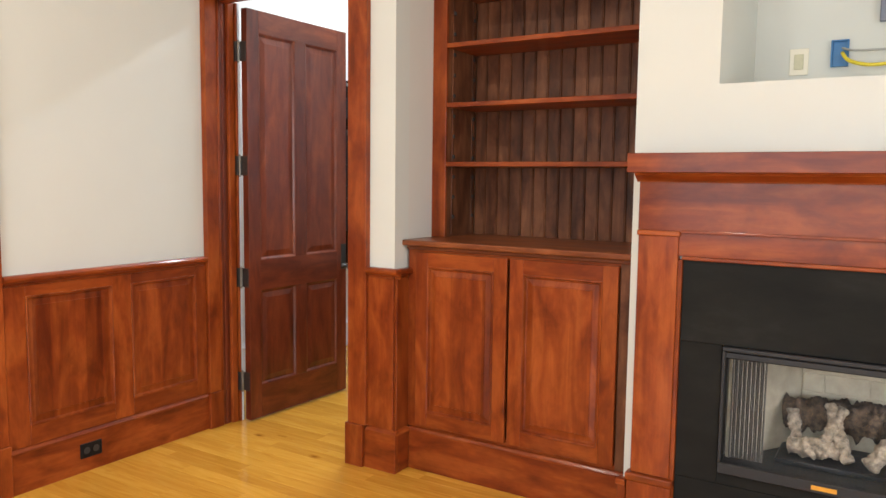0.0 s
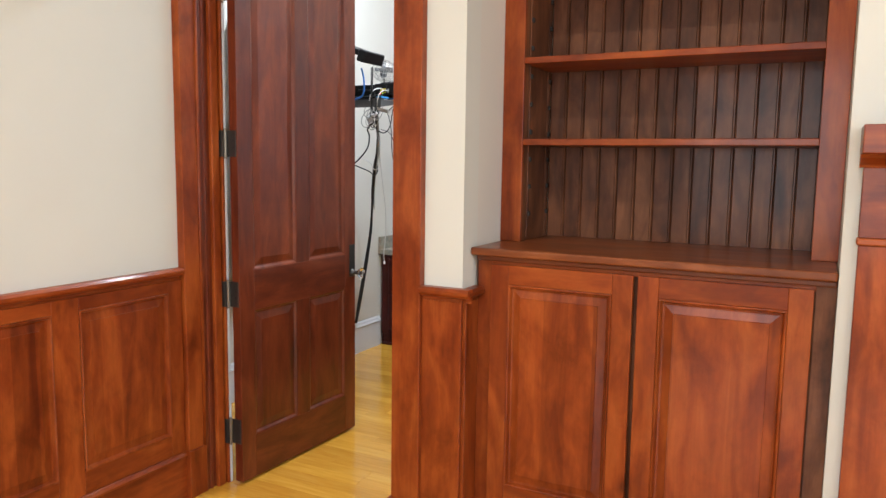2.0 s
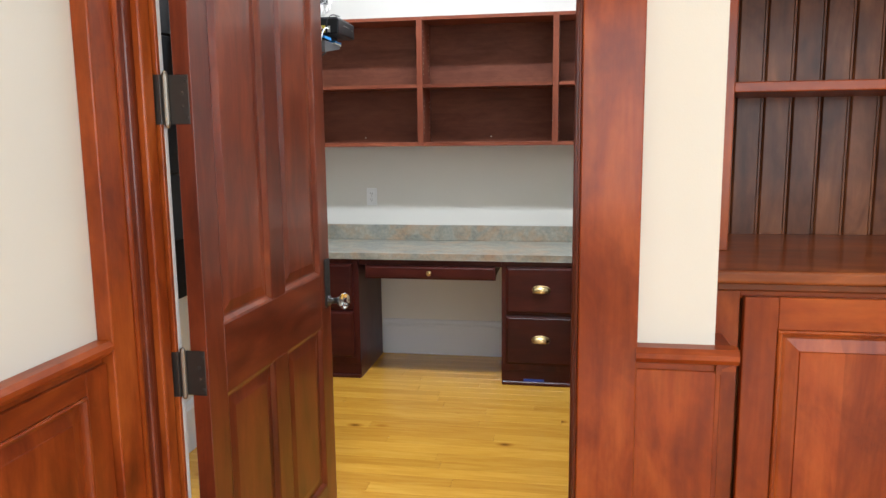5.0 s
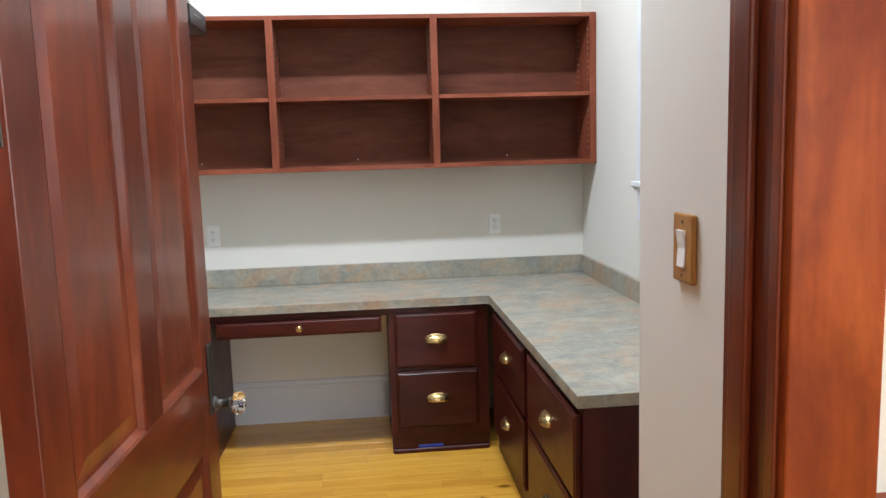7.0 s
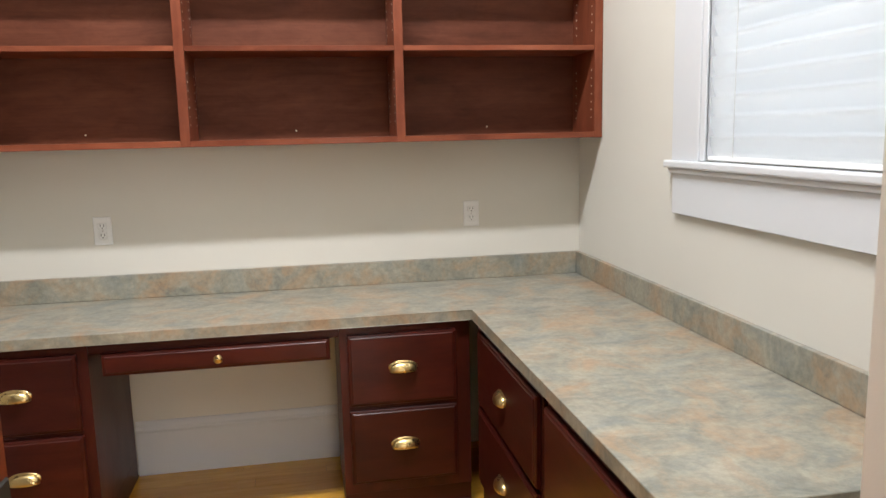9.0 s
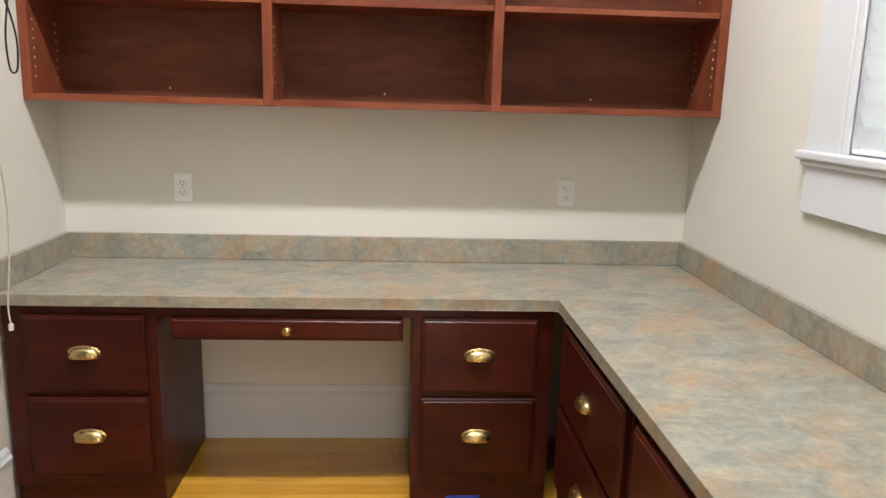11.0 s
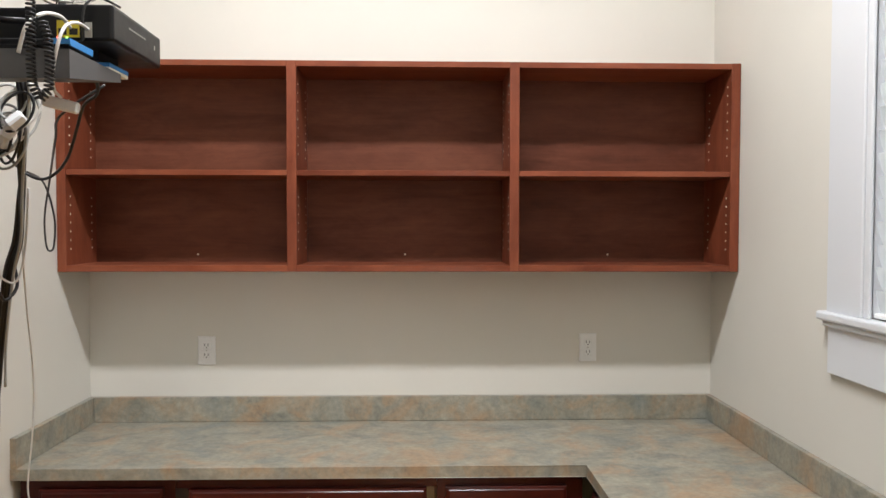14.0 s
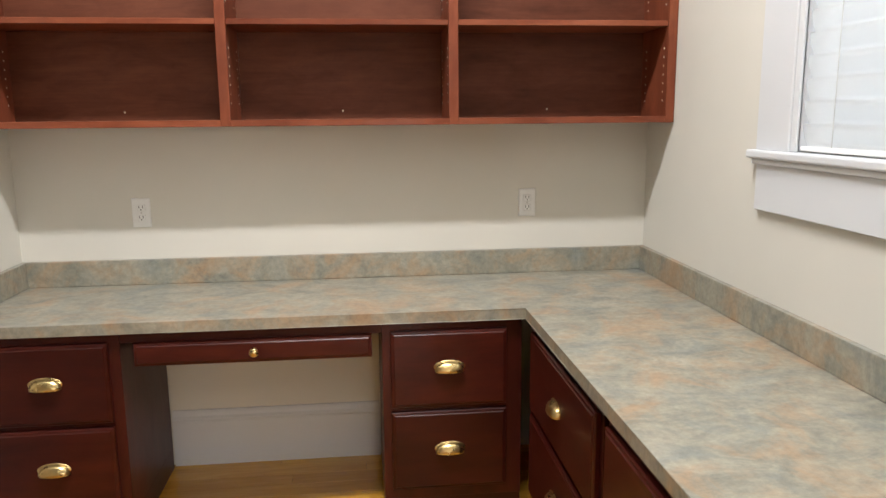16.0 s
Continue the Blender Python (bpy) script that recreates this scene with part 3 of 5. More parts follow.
# ---------------------------------------------------------------- nib wall wainscot beside the doorway
nw = thing("nib_wainscot", "stained wood wainscot piece wrapping the wall end", "wainscot", (-1.97, 2.94, 0), kind="structure")
part("panel", box_bm(-2.05, -1.892, 2.93, 2.9455, 0.215, 0.985, 0.002), AL["z"], nw)
part("panel", box_bm(-1.895, -1.88, 2.9455, 3.05, 0.215, 0.985, 0.002), AL["z"], nw)
part("chair_rail", moved(extrude_profile([(y, z + 0.985) for y, z in RAIL_PROFILE], 0.195), Matrix.Translation((-2.05, 2.945, 0))), AL["x"], nw)
part("chair_rail", moved(extrude_profile([(y * 0.95, z + 0.982) for y, z in RAIL_PROFILE], 0.128), Matrix(((0, -1, 0, -1.895), (1, 0, 0, 2.92), (0, 0, 1, 0), (0, 0, 0, 1)))), AL["y"], nw)
part("baseboard", box_bm(-2.061, -1.868, 2.918, 2.9455, 0, 0.195, 0.002), AL["x"], nw)
part("baseboard", box_bm(-1.895, -1.869, 2.9455, 3.04, 0, 0.194, 0.002), AL["y"], nw)
part("baseboard_cap", moved(extrude_profile([(y * 1.1, z + 0.194) for y, z in BASE_CAP], 0.185), Matrix.Translation((-2.05, 2.945, 0))), AL["x"], nw)
part("baseboard_cap", moved(extrude_profile([(y * 1.1, z + 0.1935) for y, z in BASE_CAP], 0.12), Matrix(((0, -1, 0, -1.895), (1, 0, 0, 2.92), (0, 0, 1, 0), (0, 0, 0, 1)))), AL["y"], nw)

# ---------------------------------------------------------------- built-in bookcase
BX0, BX1, BF, BB = -1.894, -0.731, 3.275, 3.6
bk = thing("bookcase", "built-in stained wood bookcase with empty open shelves", "bookcase", (-1.31, 3.3, 1.175))
part("stile", box_bm(BX0, -1.812, BF, BF + 0.02, 1.176, 2.75, 0.0015), AL["z"], bk)
part("stile", box_bm(-0.808, BX1, BF, BF + 0.02, 1.176, 2.75, 0.0015), AL["z"], bk)
part("top_rail", box_bm(-1.812, -0.808, BF, BF + 0.02, 2.6, 2.75, 0.0015), AL["x"], bk)
part("side", box_bm(BX0, -1.815, BF + 0.02, BB - 0.012, 1.176, 2.7), BEAD, bk)
part("side", box_bm(-0.805, BX1, BF + 0.02, BB - 0.012, 1.176, 2.7), BEAD, bk)
part("top", box_bm(BX0, BX1, BF + 0.02, 3.618, 2.7, 2.75), BEAD, bk)
for zt in (1.567, 1.869, 2.17, 2.45):
    part("shelf", box_bm(-1.813, -0.807, BF + 0.004, BB - 0.014, zt - 0.024, zt, 0.003, 2), AL["x"], bk)
nb = 14
bw = (1.01) / nb
for i in range(nb):
    x0 = -1.815 + i * bw
    bd = bmesh.new()
    prof = [(0.0, 0.012), (0.0, 0.006), (0.004, 0.0), (bw - 0.011, 0.0), (bw - 0.0095, 0.004), (bw - 0.008, 0.0008), (bw - 0.004, 0.0008), (bw - 0.002, 0.004), (bw - 0.0008, 0.007), (bw - 0.001, 0.012)]
    lo = [bd.verts.new((x0 + u, BB - 0.012 + d, 1.176)) for u, d in prof]
    hi = [bd.verts.new((x0 + u, BB - 0.012 + d, 2.7)) for u, d in prof]
    for k in range(len(prof)):
        bd.faces.new((lo[k], lo[(k + 1) % len(prof)], hi[(k + 1) % len(prof)], hi[k]))
    part("bead_board", bd, BEAD, bk)
for yy in (BF + 0.075, BB - 0.045):
    part("shelf_standard", box_bm(-1.8152, -1.811, yy - 0.011, yy + 0.011, 1.19, 2.68, 0.001), BEAD, bk)
    for zz in [1.27 + 0.105 * k for k in range(13)]:
        part("shelf_notch", box_bm(-1.8112, -1.803, yy - 0.011, yy + 0.011, zz, zz + 0.02, 0.004), DARKSLOT, bk)

ct = thing("bookcase_counter", "stained wood counter with a rounded nosing", "counter", (-1.31, 3.1, 1.15))
part("top", box_bm(BX0, BX1, 3.004, 3.62, 1.147, 1.1755, 0.007, 3), COUNTERW, ct)
part("cove", box_bm(-1.88, BX1, 3.028, 3.05, 1.128, 1.147, 0.004), COUNTERW, ct)

cb = thing("base_cabinet", "stained wood base cabinet with two raised-panel doors", "cabinet", (-1.31, 3.2, 0))
part("carcass", box_bm(BX0, BX1, 3.068, 3.618, 0.0, 1.147), BEAD, cb)
part("stile", box_bm(-1.88, -1.828, 3.047, 3.068, 0.22, 1.128, 0.001), AL["z"], cb)
part("stile", box_bm(-0.786, BX1, 3.047, 3.068, 0.22, 1.128, 0.001), BEAD, cb)
part("rail", box_bm(-1.828, -0.786, 3.047, 3.068, 0.22, 0.25, 0.001), AL["x"], cb)
part("rail", box_bm(-1.828, -0.786, 3.047, 3.068, 1.11, 1.128, 0.001), AL["x"], cb)
part("baseboard", box_bm(-1.868, BX1 - 0.002, 3.036, 3.068, 0, 0.195, 0.002), AL["x"], cb)
part("baseboard_cap", moved(extrude_profile([(y * 1.1, z + 0.194) for y, z in BASE_CAP], 1.14), Matrix.Translation((-1.872, 3.068, 0))), AL["x"], cb)


def raised_door(parent, x0, x1, z0, z1, y, sw, depth=0.02, mats=AL, name="door"):
    """A cabinet door facing -y with stiles, rails and a raised panel."""
    d = part(name, box_bm(x0, x0 + sw, y, y + depth, z0, z1, 0.0025, 2), mats["z"], parent)
    part("stile", box_bm(x1 - sw, x1, y, y + depth, z0, z1, 0.0025, 2), mats["z"], d)
    part("rail", box_bm(x0 + sw, x1 - sw, y, y + depth, z0, z0 + sw, 0.0015), mats["x"], d)
    part("rail", box_bm(x0 + sw, x1 - sw, y, y + depth, z1 - sw, z1, 0.0015), mats["x"], d)
    part("panel", moved(rings(x0 + sw, x1 - sw, z0 + sw, z1 - sw, PANEL), Matrix.Translation((0, y + 0.0005, 0))), AL["p"], d)
    return d


raised_door(cb, -1.824, -1.319, 0.24, 1.117, 3.026, 0.068)
raised_door(cb, -1.304, -0.79, 0.24, 1.117, 3.026, 0.068)

# ---------------------------------------------------------------- fireplace
fp = thing("fireplace_surround", "stained wood fireplace surround with a thick mantel shelf", "mantel", (0.19, 2.95, 0))
FX0, FX1 = -0.692, 1.072
part("mantel_shelf", box_bm(-0.703, 1.083, 2.82, CHIM_Y, 1.512, 1.587, 0.003, 2), AL["x"], fp)
BED = [(0, 0), (-0.045, 0), (-0.047, 0.006), (-0.06, 0.014), (-0.08, 0.026), (-0.085, 0.036), (0, 0.036)]
part("bed_moulding", moved(extrude_profile([(y, z + 1.476) for y, z in BED], FX1 - FX0 + 0.02), Matrix.Translation((FX0 - 0.01, CHIM_Y, 0))), AL["x"], fp)
part("frieze", box_bm(FX0, FX1, 2.958, CHIM_Y, 1.283, 1.477, 0.002), AL["x"], fp)
part("frieze_bead", box_bm(FX0 + 0.17, FX1 - 0.17, 2.952, 2.958, 1.277, 1.289, 0.003, 2), AL["x"], fp)
part("lintel", box_bm(-0.53, 0.91, 2.968, CHIM_Y, 1.185, 1.283, 0.002), AL["x"], fp)
part("inner_bead", box_bm(-0.516, 0.896, 2.964, CHIM_Y, 1.170, 1.185, 0.003, 2), AL["x"], fp)
for s in (0, 1):
    mx = (lambda a, b: (a, b)) if s == 0 else (lambda a, b: (0.38 - b, 0.38 - a))
    a, b = mx(-0.69, -0.53)
    part("pilaster", box_bm(a, b, 2.96, CHIM_Y, 0.27, 1.262, 0.002), AL["z"], fp)
    a, b = mx(-0.696, -0.522)
    part("capital", box_bm(a, b, 2.952, CHIM_Y, 1.262, 1.283, 0.005, 2), AL["x"], fp)
    a, b = mx(-0.53, -0.512)
    part("inner_bead", box_bm(a, b, 2.966, CHIM_Y, 0.0, 1.170, 0.003, 2), AL["z"], fp)
    a, b = mx(-0.702, -0.516)
    part("plinth", box_bm(a, b, 2.948, CHIM_Y, 0, 0.235, 0.003), AL["z"], fp)
    a, b = mx(-0.708, -0.512)
    part("plinth_cap", box_bm(a, b, 2.94, CHIM_Y, 0.235, 0.268, 0.007, 2), AL["x"], fp)
part("strip_plinth", box_bm(-0.745, -0.709, 2.965, CHIM_Y, 0.0, 0.2, 0.002), AL["z"], fp)
part("strip_cap", box_bm(-0.752, -0.709, 2.955, CHIM_Y, 0.2, 0.225, 0.004), AL["x"], fp)

sl = thing("slate_surround", "honed black slate slabs around the firebox", "fireplace slabs", (0.19, 2.98, 0))
part("slab", box_bm(-0.511, 0.891, 2.976, CHIM_Y, 0.847, 1.169, 0.001), SLATE, sl)
part("slab", box_bm(-0.511, -0.349, 2.976, CHIM_Y, 0.29, 0.8455, 0.001), SLATE, sl)
part("slab", box_bm(0.729, 0.891, 2.976, CHIM_Y, 0.29, 0.8455, 0.001), SLATE, sl)
part("slab", box_bm(-0.511, 0.891, 2.976, CHIM_Y, 0.0, 0.2885, 0.001), SLATE, sl)
part("slab", box_bm(-0.349, 0.729, 2.979, CHIM_Y, 0.2895, 0.335, 0.001), SLATE, sl)

GX0, GX1, GZ0, GZ1 = -0.346, 0.726, 0.338, 0.844
fb = thing("gas_fireplace", "black framed gas fireplace with cream brick lining", "fireplace", (0.19, 3.1, 0.34))
part("frame_top", box_bm(GX0, GX1, 2.962, 3.02, GZ1 - 0.018, GZ1, 0.003), BLACKM, fb)
part("louvre", box_bm(GX0 + 0.012, GX1 - 0.012, 2.968, 3.02, GZ1 - 0.046, GZ1 - 0.02, 0.004), BLACKM, fb)
part("frame_bottom", box_bm(GX0, GX1, 2.958, 3.03, GZ0, GZ0 + 0.045, 0.004), BLACKM, fb)
part("frame_side", box_bm(GX0, GX0 + 0.014, 2.964, 3.02, GZ0 + 0.045, GZ1 - 0.018, 0.002), BLACKM, fb)
part("frame_side", box_bm(GX1 - 0.014, GX1, 2.964, 3.02, GZ0 + 0.045, GZ1 - 0.018, 0.002), BLACKM, fb)
pane = part("glass_pane", box_bm(GX0 + 0.014, GX1 - 0.014, 2.988, 2.992, GZ0 + 0.045, GZ1 - 0.046), FIREGLASS, fb, "clear glass pane")
pane.visible_shadow = False
part("firebox_floor", box_bm(GX0, GX1, 3.02, 3.5, GZ0, GZ0 + 0.03), BLACKM, fb)
part("firebox_back", box_bm(-0.13, 0.51, 3.42, 3.44, GZ0 + 0.03, GZ1), FIREBRICK, fb)
part("firebox_top", box_bm(GX0, GX1, 3.02, 3.5, GZ1, GZ1 + 0.01), BLACKM, fb)
for s in (0, 1):
    bm = box_bm(0, 0.405, 0, 0.018, GZ0 + 0.03, GZ1)
    m = pose(-0.325, 3.075, 0, 0, 0, 57) if s == 0 else Matrix.Diagonal((-1, 1, 1, 1))
    if s:
        moved(bm, pose(-0.325, 3.075, 0, 0, 0, 57))
        moved(bm, Matrix.Translation((0.38, 0, 0)) @ Matrix.Diagonal((-1, 1, 1, 1)))
    else:
        moved(bm, m)
    part("side_lining", bm, FIREBRICK, fb, "cream splayed side panel")
for r in range(6):
    for c in range(4):
        x0 = -0.1 + c * 0.165 - (0.08 if r % 2 else 0)
        a, b = max(x0, -0.1), min(x0 + 0.16, 0.48)
        if b - a > 0.03:
            part("brick", box_bm(a, b, 3.415, 3.42, GZ0 + 0.035 + r * 0.078, GZ0 + 0.108 + r * 0.078, 0.0015), FIREBRICK, fb)
part("burner_tray", box_bm(-0.16, 0.54, 3.12, 3.4, GZ0 + 0.03, GZ0 + 0.05, 0.004), BLACKM, fb)
for k in range(16):
    x = GX0 + 0.03 + k * 0.008
    part("screen_fold", moved(tube([(x, 3.045 + 0.006 * (k % 2), GZ0 + 0.045), (x + 0.001, 3.043 + 0.006 * (k % 2), GZ1 - 0.03)], 0.0042, 6), Matrix()), MESHM, fb)
part("screen_rod", tube([(GX0 + 0.015, 3.045, GZ1 - 0.035), (GX1 - 0.015, 3.045, GZ1 - 0.035)], 0.004, 6), STEEL, fb)
part("rating_tag", box_bm(-0.01, 0.075, 2.955, 2.958, GZ0 + 0.014, GZ0 + 0.03), plain("amber_tag", (0.75, 0.35, 0.03), 0.4), fb, "amber tag")


def fire_log(points, r0, mat, seed):
    """A ceramic log: a lumpy tapered tube with knuckles and a split end."""
    rng = random.Random(seed)
    pts = [Vector(p) for p in points]
    bm = bmesh.new()
    prev, seg, cnt = None, 20, 40
    for i in range(cnt + 1):
        s = i / cnt * (len(pts) - 1)
        k = min(int(s), len(pts) - 2)
        p = pts[k].lerp(pts[k + 1], s - k)
        d = (pts[k + 1] - pts[k]).normalized()
        u = d.cross(Vector((0.2, 0.9, 0.35))).normalized()
        w = d.cross(u)
        ring = []
        for j in range(seg):
            a = 2 * math.pi * j / seg
            base = p + (math.cos(a) * u + math.sin(a) * w) * r0
            lump = noise.noise(base * 22 + Vector((seed, 0, 0))) * 0.5 + noise.noise(base * 60) * 0.4 + noise.noise(base * 140) * 0.2
            taper = 0.82 if i in (0, cnt) else 1.0
            ring.append(bm.verts.new(p + (math.cos(a) * u + math.sin(a) * w) * r0 * taper * (1 + lump)))
        if prev:
            for j in range(seg):
                bm.faces.new((prev[j], prev[(j + 1) % seg], ring[(j + 1) % seg], ring[j]))
        else:
            bm.faces.new(ring[::-1])
        prev = ring
    bm.faces.new(prev)
    t = part("fire_log", bm, mat, None, smooth=True)
    return tagged(t, "grey-brown ceramic gas log with pale ash bark", "log", "gas logs in the firebox")


ZF = GZ0 + 0.05
fire_log([(-0.16, 3.33, ZF + 0.13), (0.02, 3.34, ZF + 0.15), (0.2, 3.34, ZF + 0.14)], 0.062, LOGM, 3)
fire_log([(0.12, 3.36, ZF + 0.16), (0.3, 3.35, ZF + 0.13), (0.5, 3.33, ZF + 0.1)], 0.06, LOGM, 7)
fire_log([(-0.12, 3.2, ZF + 0.045), (-0.02, 3.18, ZF + 0.05), (0.06, 3.2, ZF + 0.05)], 0.036, ASH, 11)
fire_log([(-0.12, 3.26, ZF + 0.17), (-0.09, 3.2, ZF + 0.07)], 0.022, ASH, 19)
fire_log([(0.02, 3.25, ZF + 0.22), (0.05, 3.21, ZF + 0.12), (0.10, 3.16, ZF + 0.02)], 0.024, ASH, 23)
fire_log([(0.07, 3.24, ZF + 0.21), (0.02, 3.19, ZF + 0.1), (-0.04, 3.16, ZF + 0.02)], 0.02, ASH, 31)
fire_log([(0.3, 3.28, ZF + 0.18), (0.24, 3.2, ZF + 0.1), (0.16, 3.15, ZF + 0.025)], 0.03, ASH, 41)
fire_log([(0.28, 3.2, ZF + 0.04), (0.4, 3.19, ZF + 0.05), (0.5, 3.22, ZF + 0.06)], 0.036, ASH, 43)

# niche fittings
NY = CHIM_Y + 0.74
no = thing("niche_outlet", "ivory outlet plate on the niche wall", "outlet", (-0.27, NY, 2.05))
part("plate", box_bm(-0.262, -0.184, NY - 0.007, NY, 1.965, 2.083, 0.002), IVORY, no)
part("insert", box_bm(-0.243, -0.203, NY - 0.01, NY - 0.007, 1.99, 2.058, 0.002), plain("ivory_insert", (0.6, 0.57, 0.38), 0.4), no)
nb2 = thing("electrical_box", "open blue plastic electrical box in the niche wall", "electrical box", (-0.06, NY, 2.06))
for a, b, c, d in ((-0.095, -0.088, 1.992, 2.108), (-0.032, -0.025, 1.992, 2.108), (-0.088, -0.032, 1.992, 1.999), (-0.088, -0.032, 2.101, 2.108)):
    part("wall", box_bm(a, b, NY - 0.02, NY, c, d, 0.001), BLUEP, nb2)
part("back", box_bm(-0.088, -0.032, NY - 0.004, NY, 1.999, 2.101), BLUEP, nb2)
cord = lambda name, pts, r, mat, label, cat="cable": tagged(part(name, tube(pts, r), mat, None, smooth=True), label, cat)
cord("yellow_cable", [(-0.05, NY - 0.02, 2.05), (-0.02, NY - 0.06, 2.01), (0.05, NY - 0.08, 1.985), (0.14, NY - 0.08, 1.985), (0.3, NY - 0.05, 2.0)], 0.008, YELLOW, "yellow jacketed electrical cable hanging from the box")
cord("grey_cable", [(-0.05, NY - 0.02, 2.07), (0.0, NY - 0.07, 2.05), (0.1, NY - 0.08, 2.045), (0.3, NY - 0.05, 2.05)], 0.005, CORDG, "grey cable hanging from the electrical box")
nd = thing("niche_box", "dark grey plate at the niche wall", "plate", (0.13, NY, 2.2))
part("plate", box_bm(0.085, 0.25, NY - 0.03, NY, 2.17, 2.34, 0.004), plain("blue_grey", (0.18, 0.2, 0.26), 0.5), nd)

# ---------------------------------------------------------------- office: wall shelf unit
SY0, SY1, SZ0, SZ1 = 5.958, OFF_N - 0.001, 1.39, 2.16
ws = thing("wall_shelf", "cherry-stained wall-hung shelf unit with six empty bays", "shelf", (-2.68, 6.1, SZ0))
SH = {"x": CW["x"], "z": CW["z"], "y": CW["y"]}
part("side", box_bm(OFF_W + 0.002, -3.895, SY0, SY1, SZ0, SZ1, 0.0015), SH["z"], ws)
part("side", box_bm(-1.466, OFF_E - 0.002, SY0, SY1, SZ0, SZ1, 0.0015), SH["z"], ws)
for a, b in ((-3.101, -3.065), (-2.286, -2.251)):
    part("divider", box_bm(a, b, SY0, SY1 - 0.006, SZ0 + 0.001, SZ1 - 0.001, 0.0015), SH["z"], ws)
bays = ((-3.895, -3.101), (-3.065, -2.286), (-2.251, -1.466))
for a, b in bays:
    part("bottom", box_bm(a, b, SY0 + 0.001, SY1 - 0.006, SZ0 + 0.001, SZ0 + 0.024, 0.001), SH["x"], ws)
    part("top", box_bm(a, b, SY0 + 0.001, SY1 - 0.006, SZ1 - 0.022, SZ1 - 0.001, 0.001), SH["x"], ws)
    part("shelf", box_bm(a + 0.001, b - 0.001, SY0 + 0.004, SY1 - 0.006, 1.742, 1.762, 0.0015), SH["x"], ws)
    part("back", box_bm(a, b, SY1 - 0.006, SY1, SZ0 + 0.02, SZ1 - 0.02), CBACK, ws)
    pins = bmesh.new()
    for side in (a, b):
        sg = 1 if side == a else -1
        for yy in (SY0 + 0.035, SY1 - 0.05):
            for z in [1.47 + 0.032 * k for k in range(7)] + [1.82 + 0.032 * k for k in range(9)]:
                x0, x1 = sorted((side, side + sg * 0.0012))
                box_bm(x0, x1, yy - 0.0025, yy + 0.0025, z, z + 0.006, into=pins)
    tagged(part("pin_holes", pins, IVORY, ws), kind="stuff")
    part("screw_cover", moved(lathe([(0.004, 0), (0.003, 0.0015), (0, 0.002)], 10), Matrix.Translation(((a + b) / 2, SY1 - 0.006, SZ0 + 0.055)) @ pose(0, 0, 0, 90, 0, 0)), IVORY, ws)

# ---------------------------------------------------------------- office: desk
wt = thing("worktop", "L-shaped slate-look laminate desk top with a backsplash", "worktop", (-2.6, 5.9, DESK_Z))
bm = bmesh.new()
loop = [(OFF_W + 0.001, DESK_Y), (DESK_X, DESK_Y), (DESK_X, DESK_END), (OFF_E - 0.001, DESK_END), (OFF_E - 0.001, OFF_N - 0.001), (OFF_W + 0.001, OFF_N - 0.001)]
lo = [bm.verts.new((x, y, DESK_Z - 0.038)) for x, y in loop]
hi = [bm.verts.new((x, y, DESK_Z)) for x, y in loop]
bm.faces.new(lo[::-1])
bm.faces.new(hi)
for i in range(6):
    bm.faces.new((lo[i], lo[(i + 1) % 6], hi[(i + 1) % 6], hi[i]))
bmesh.ops.bevel(bm, geom=[e for e in bm.edges if abs(e.verts[0].co.z - e.verts[1].co.z) < 1e-6], offset=0.0015, segments=1, affect="EDGES")
part("top", bm, LAM, wt)
BS = 0.022
part("backsplash", box_bm(OFF_W + BS, OFF_E - BS, OFF_N - BS, OFF_N - 0.001, DESK_Z + 0.001, 0.876, 0.0015), LAM, wt)
part("backsplash", box_bm(OFF_W + 0.001, OFF_W + BS, DESK_Y, OFF_N - 0.001, DESK_Z + 0.001, 0.876, 0.0015), LAM, wt)
part("backsplash", box_bm(OFF_E - BS, OFF_E - 0.001, DESK_END, OFF_N - 0.001, DESK_Z + 0.001, 0.876, 0.0015), LAM, wt)


def cup_pull():
    """Bin pull facing -y: a quarter-ellipsoid shell, open below, with a thin flange."""
    bm = bmesh.new()
    nu, nv, W, H, D = 18, 7, 0.05, 0.036, 0.026
    grid = []
    for j in range(nv + 1):
        b = j / nv * math.pi / 2
        grid.append([bm.verts.new((-W * math.cos(math.pi * i / nu), -D * math.cos(b) * math.sin(math.pi * i / nu) ** 0.7 - 0.001, H * math.sin(b) * math.sin(math.pi * i / nu) ** 0.7 - 0.014)) for i in range(nu + 1)])
    for r0, r1 in zip(grid, grid[1:]):
        for i in range(nu):
            bm.faces.new((r0[i], r0[i + 1], r1[i + 1], r1[i]))
    bmesh.ops.remove_doubles(bm, verts=bm.verts, dist=1e-5)
    bmesh.ops.solidify(bm, geom=bm.faces[:], thickness=0.0014)
    n = 28
    fa = [bm.verts.new((0.054 * math.cos(t), 0.0, 0.002 + 0.024 * math.sin(t))) for t in (2 * math.pi * k / n for k in range(n))]
    fb_ = [bm.verts.new((v.co.x * 0.97, -0.002, v.co.z * 0.97)) for v in fa]
    for k in range(n):
        bm.faces.new((fa[k], fa[(k + 1) % n], fb_[(k + 1) % n], fb_[k]))
    bm.faces.new(fb_)
    return bm


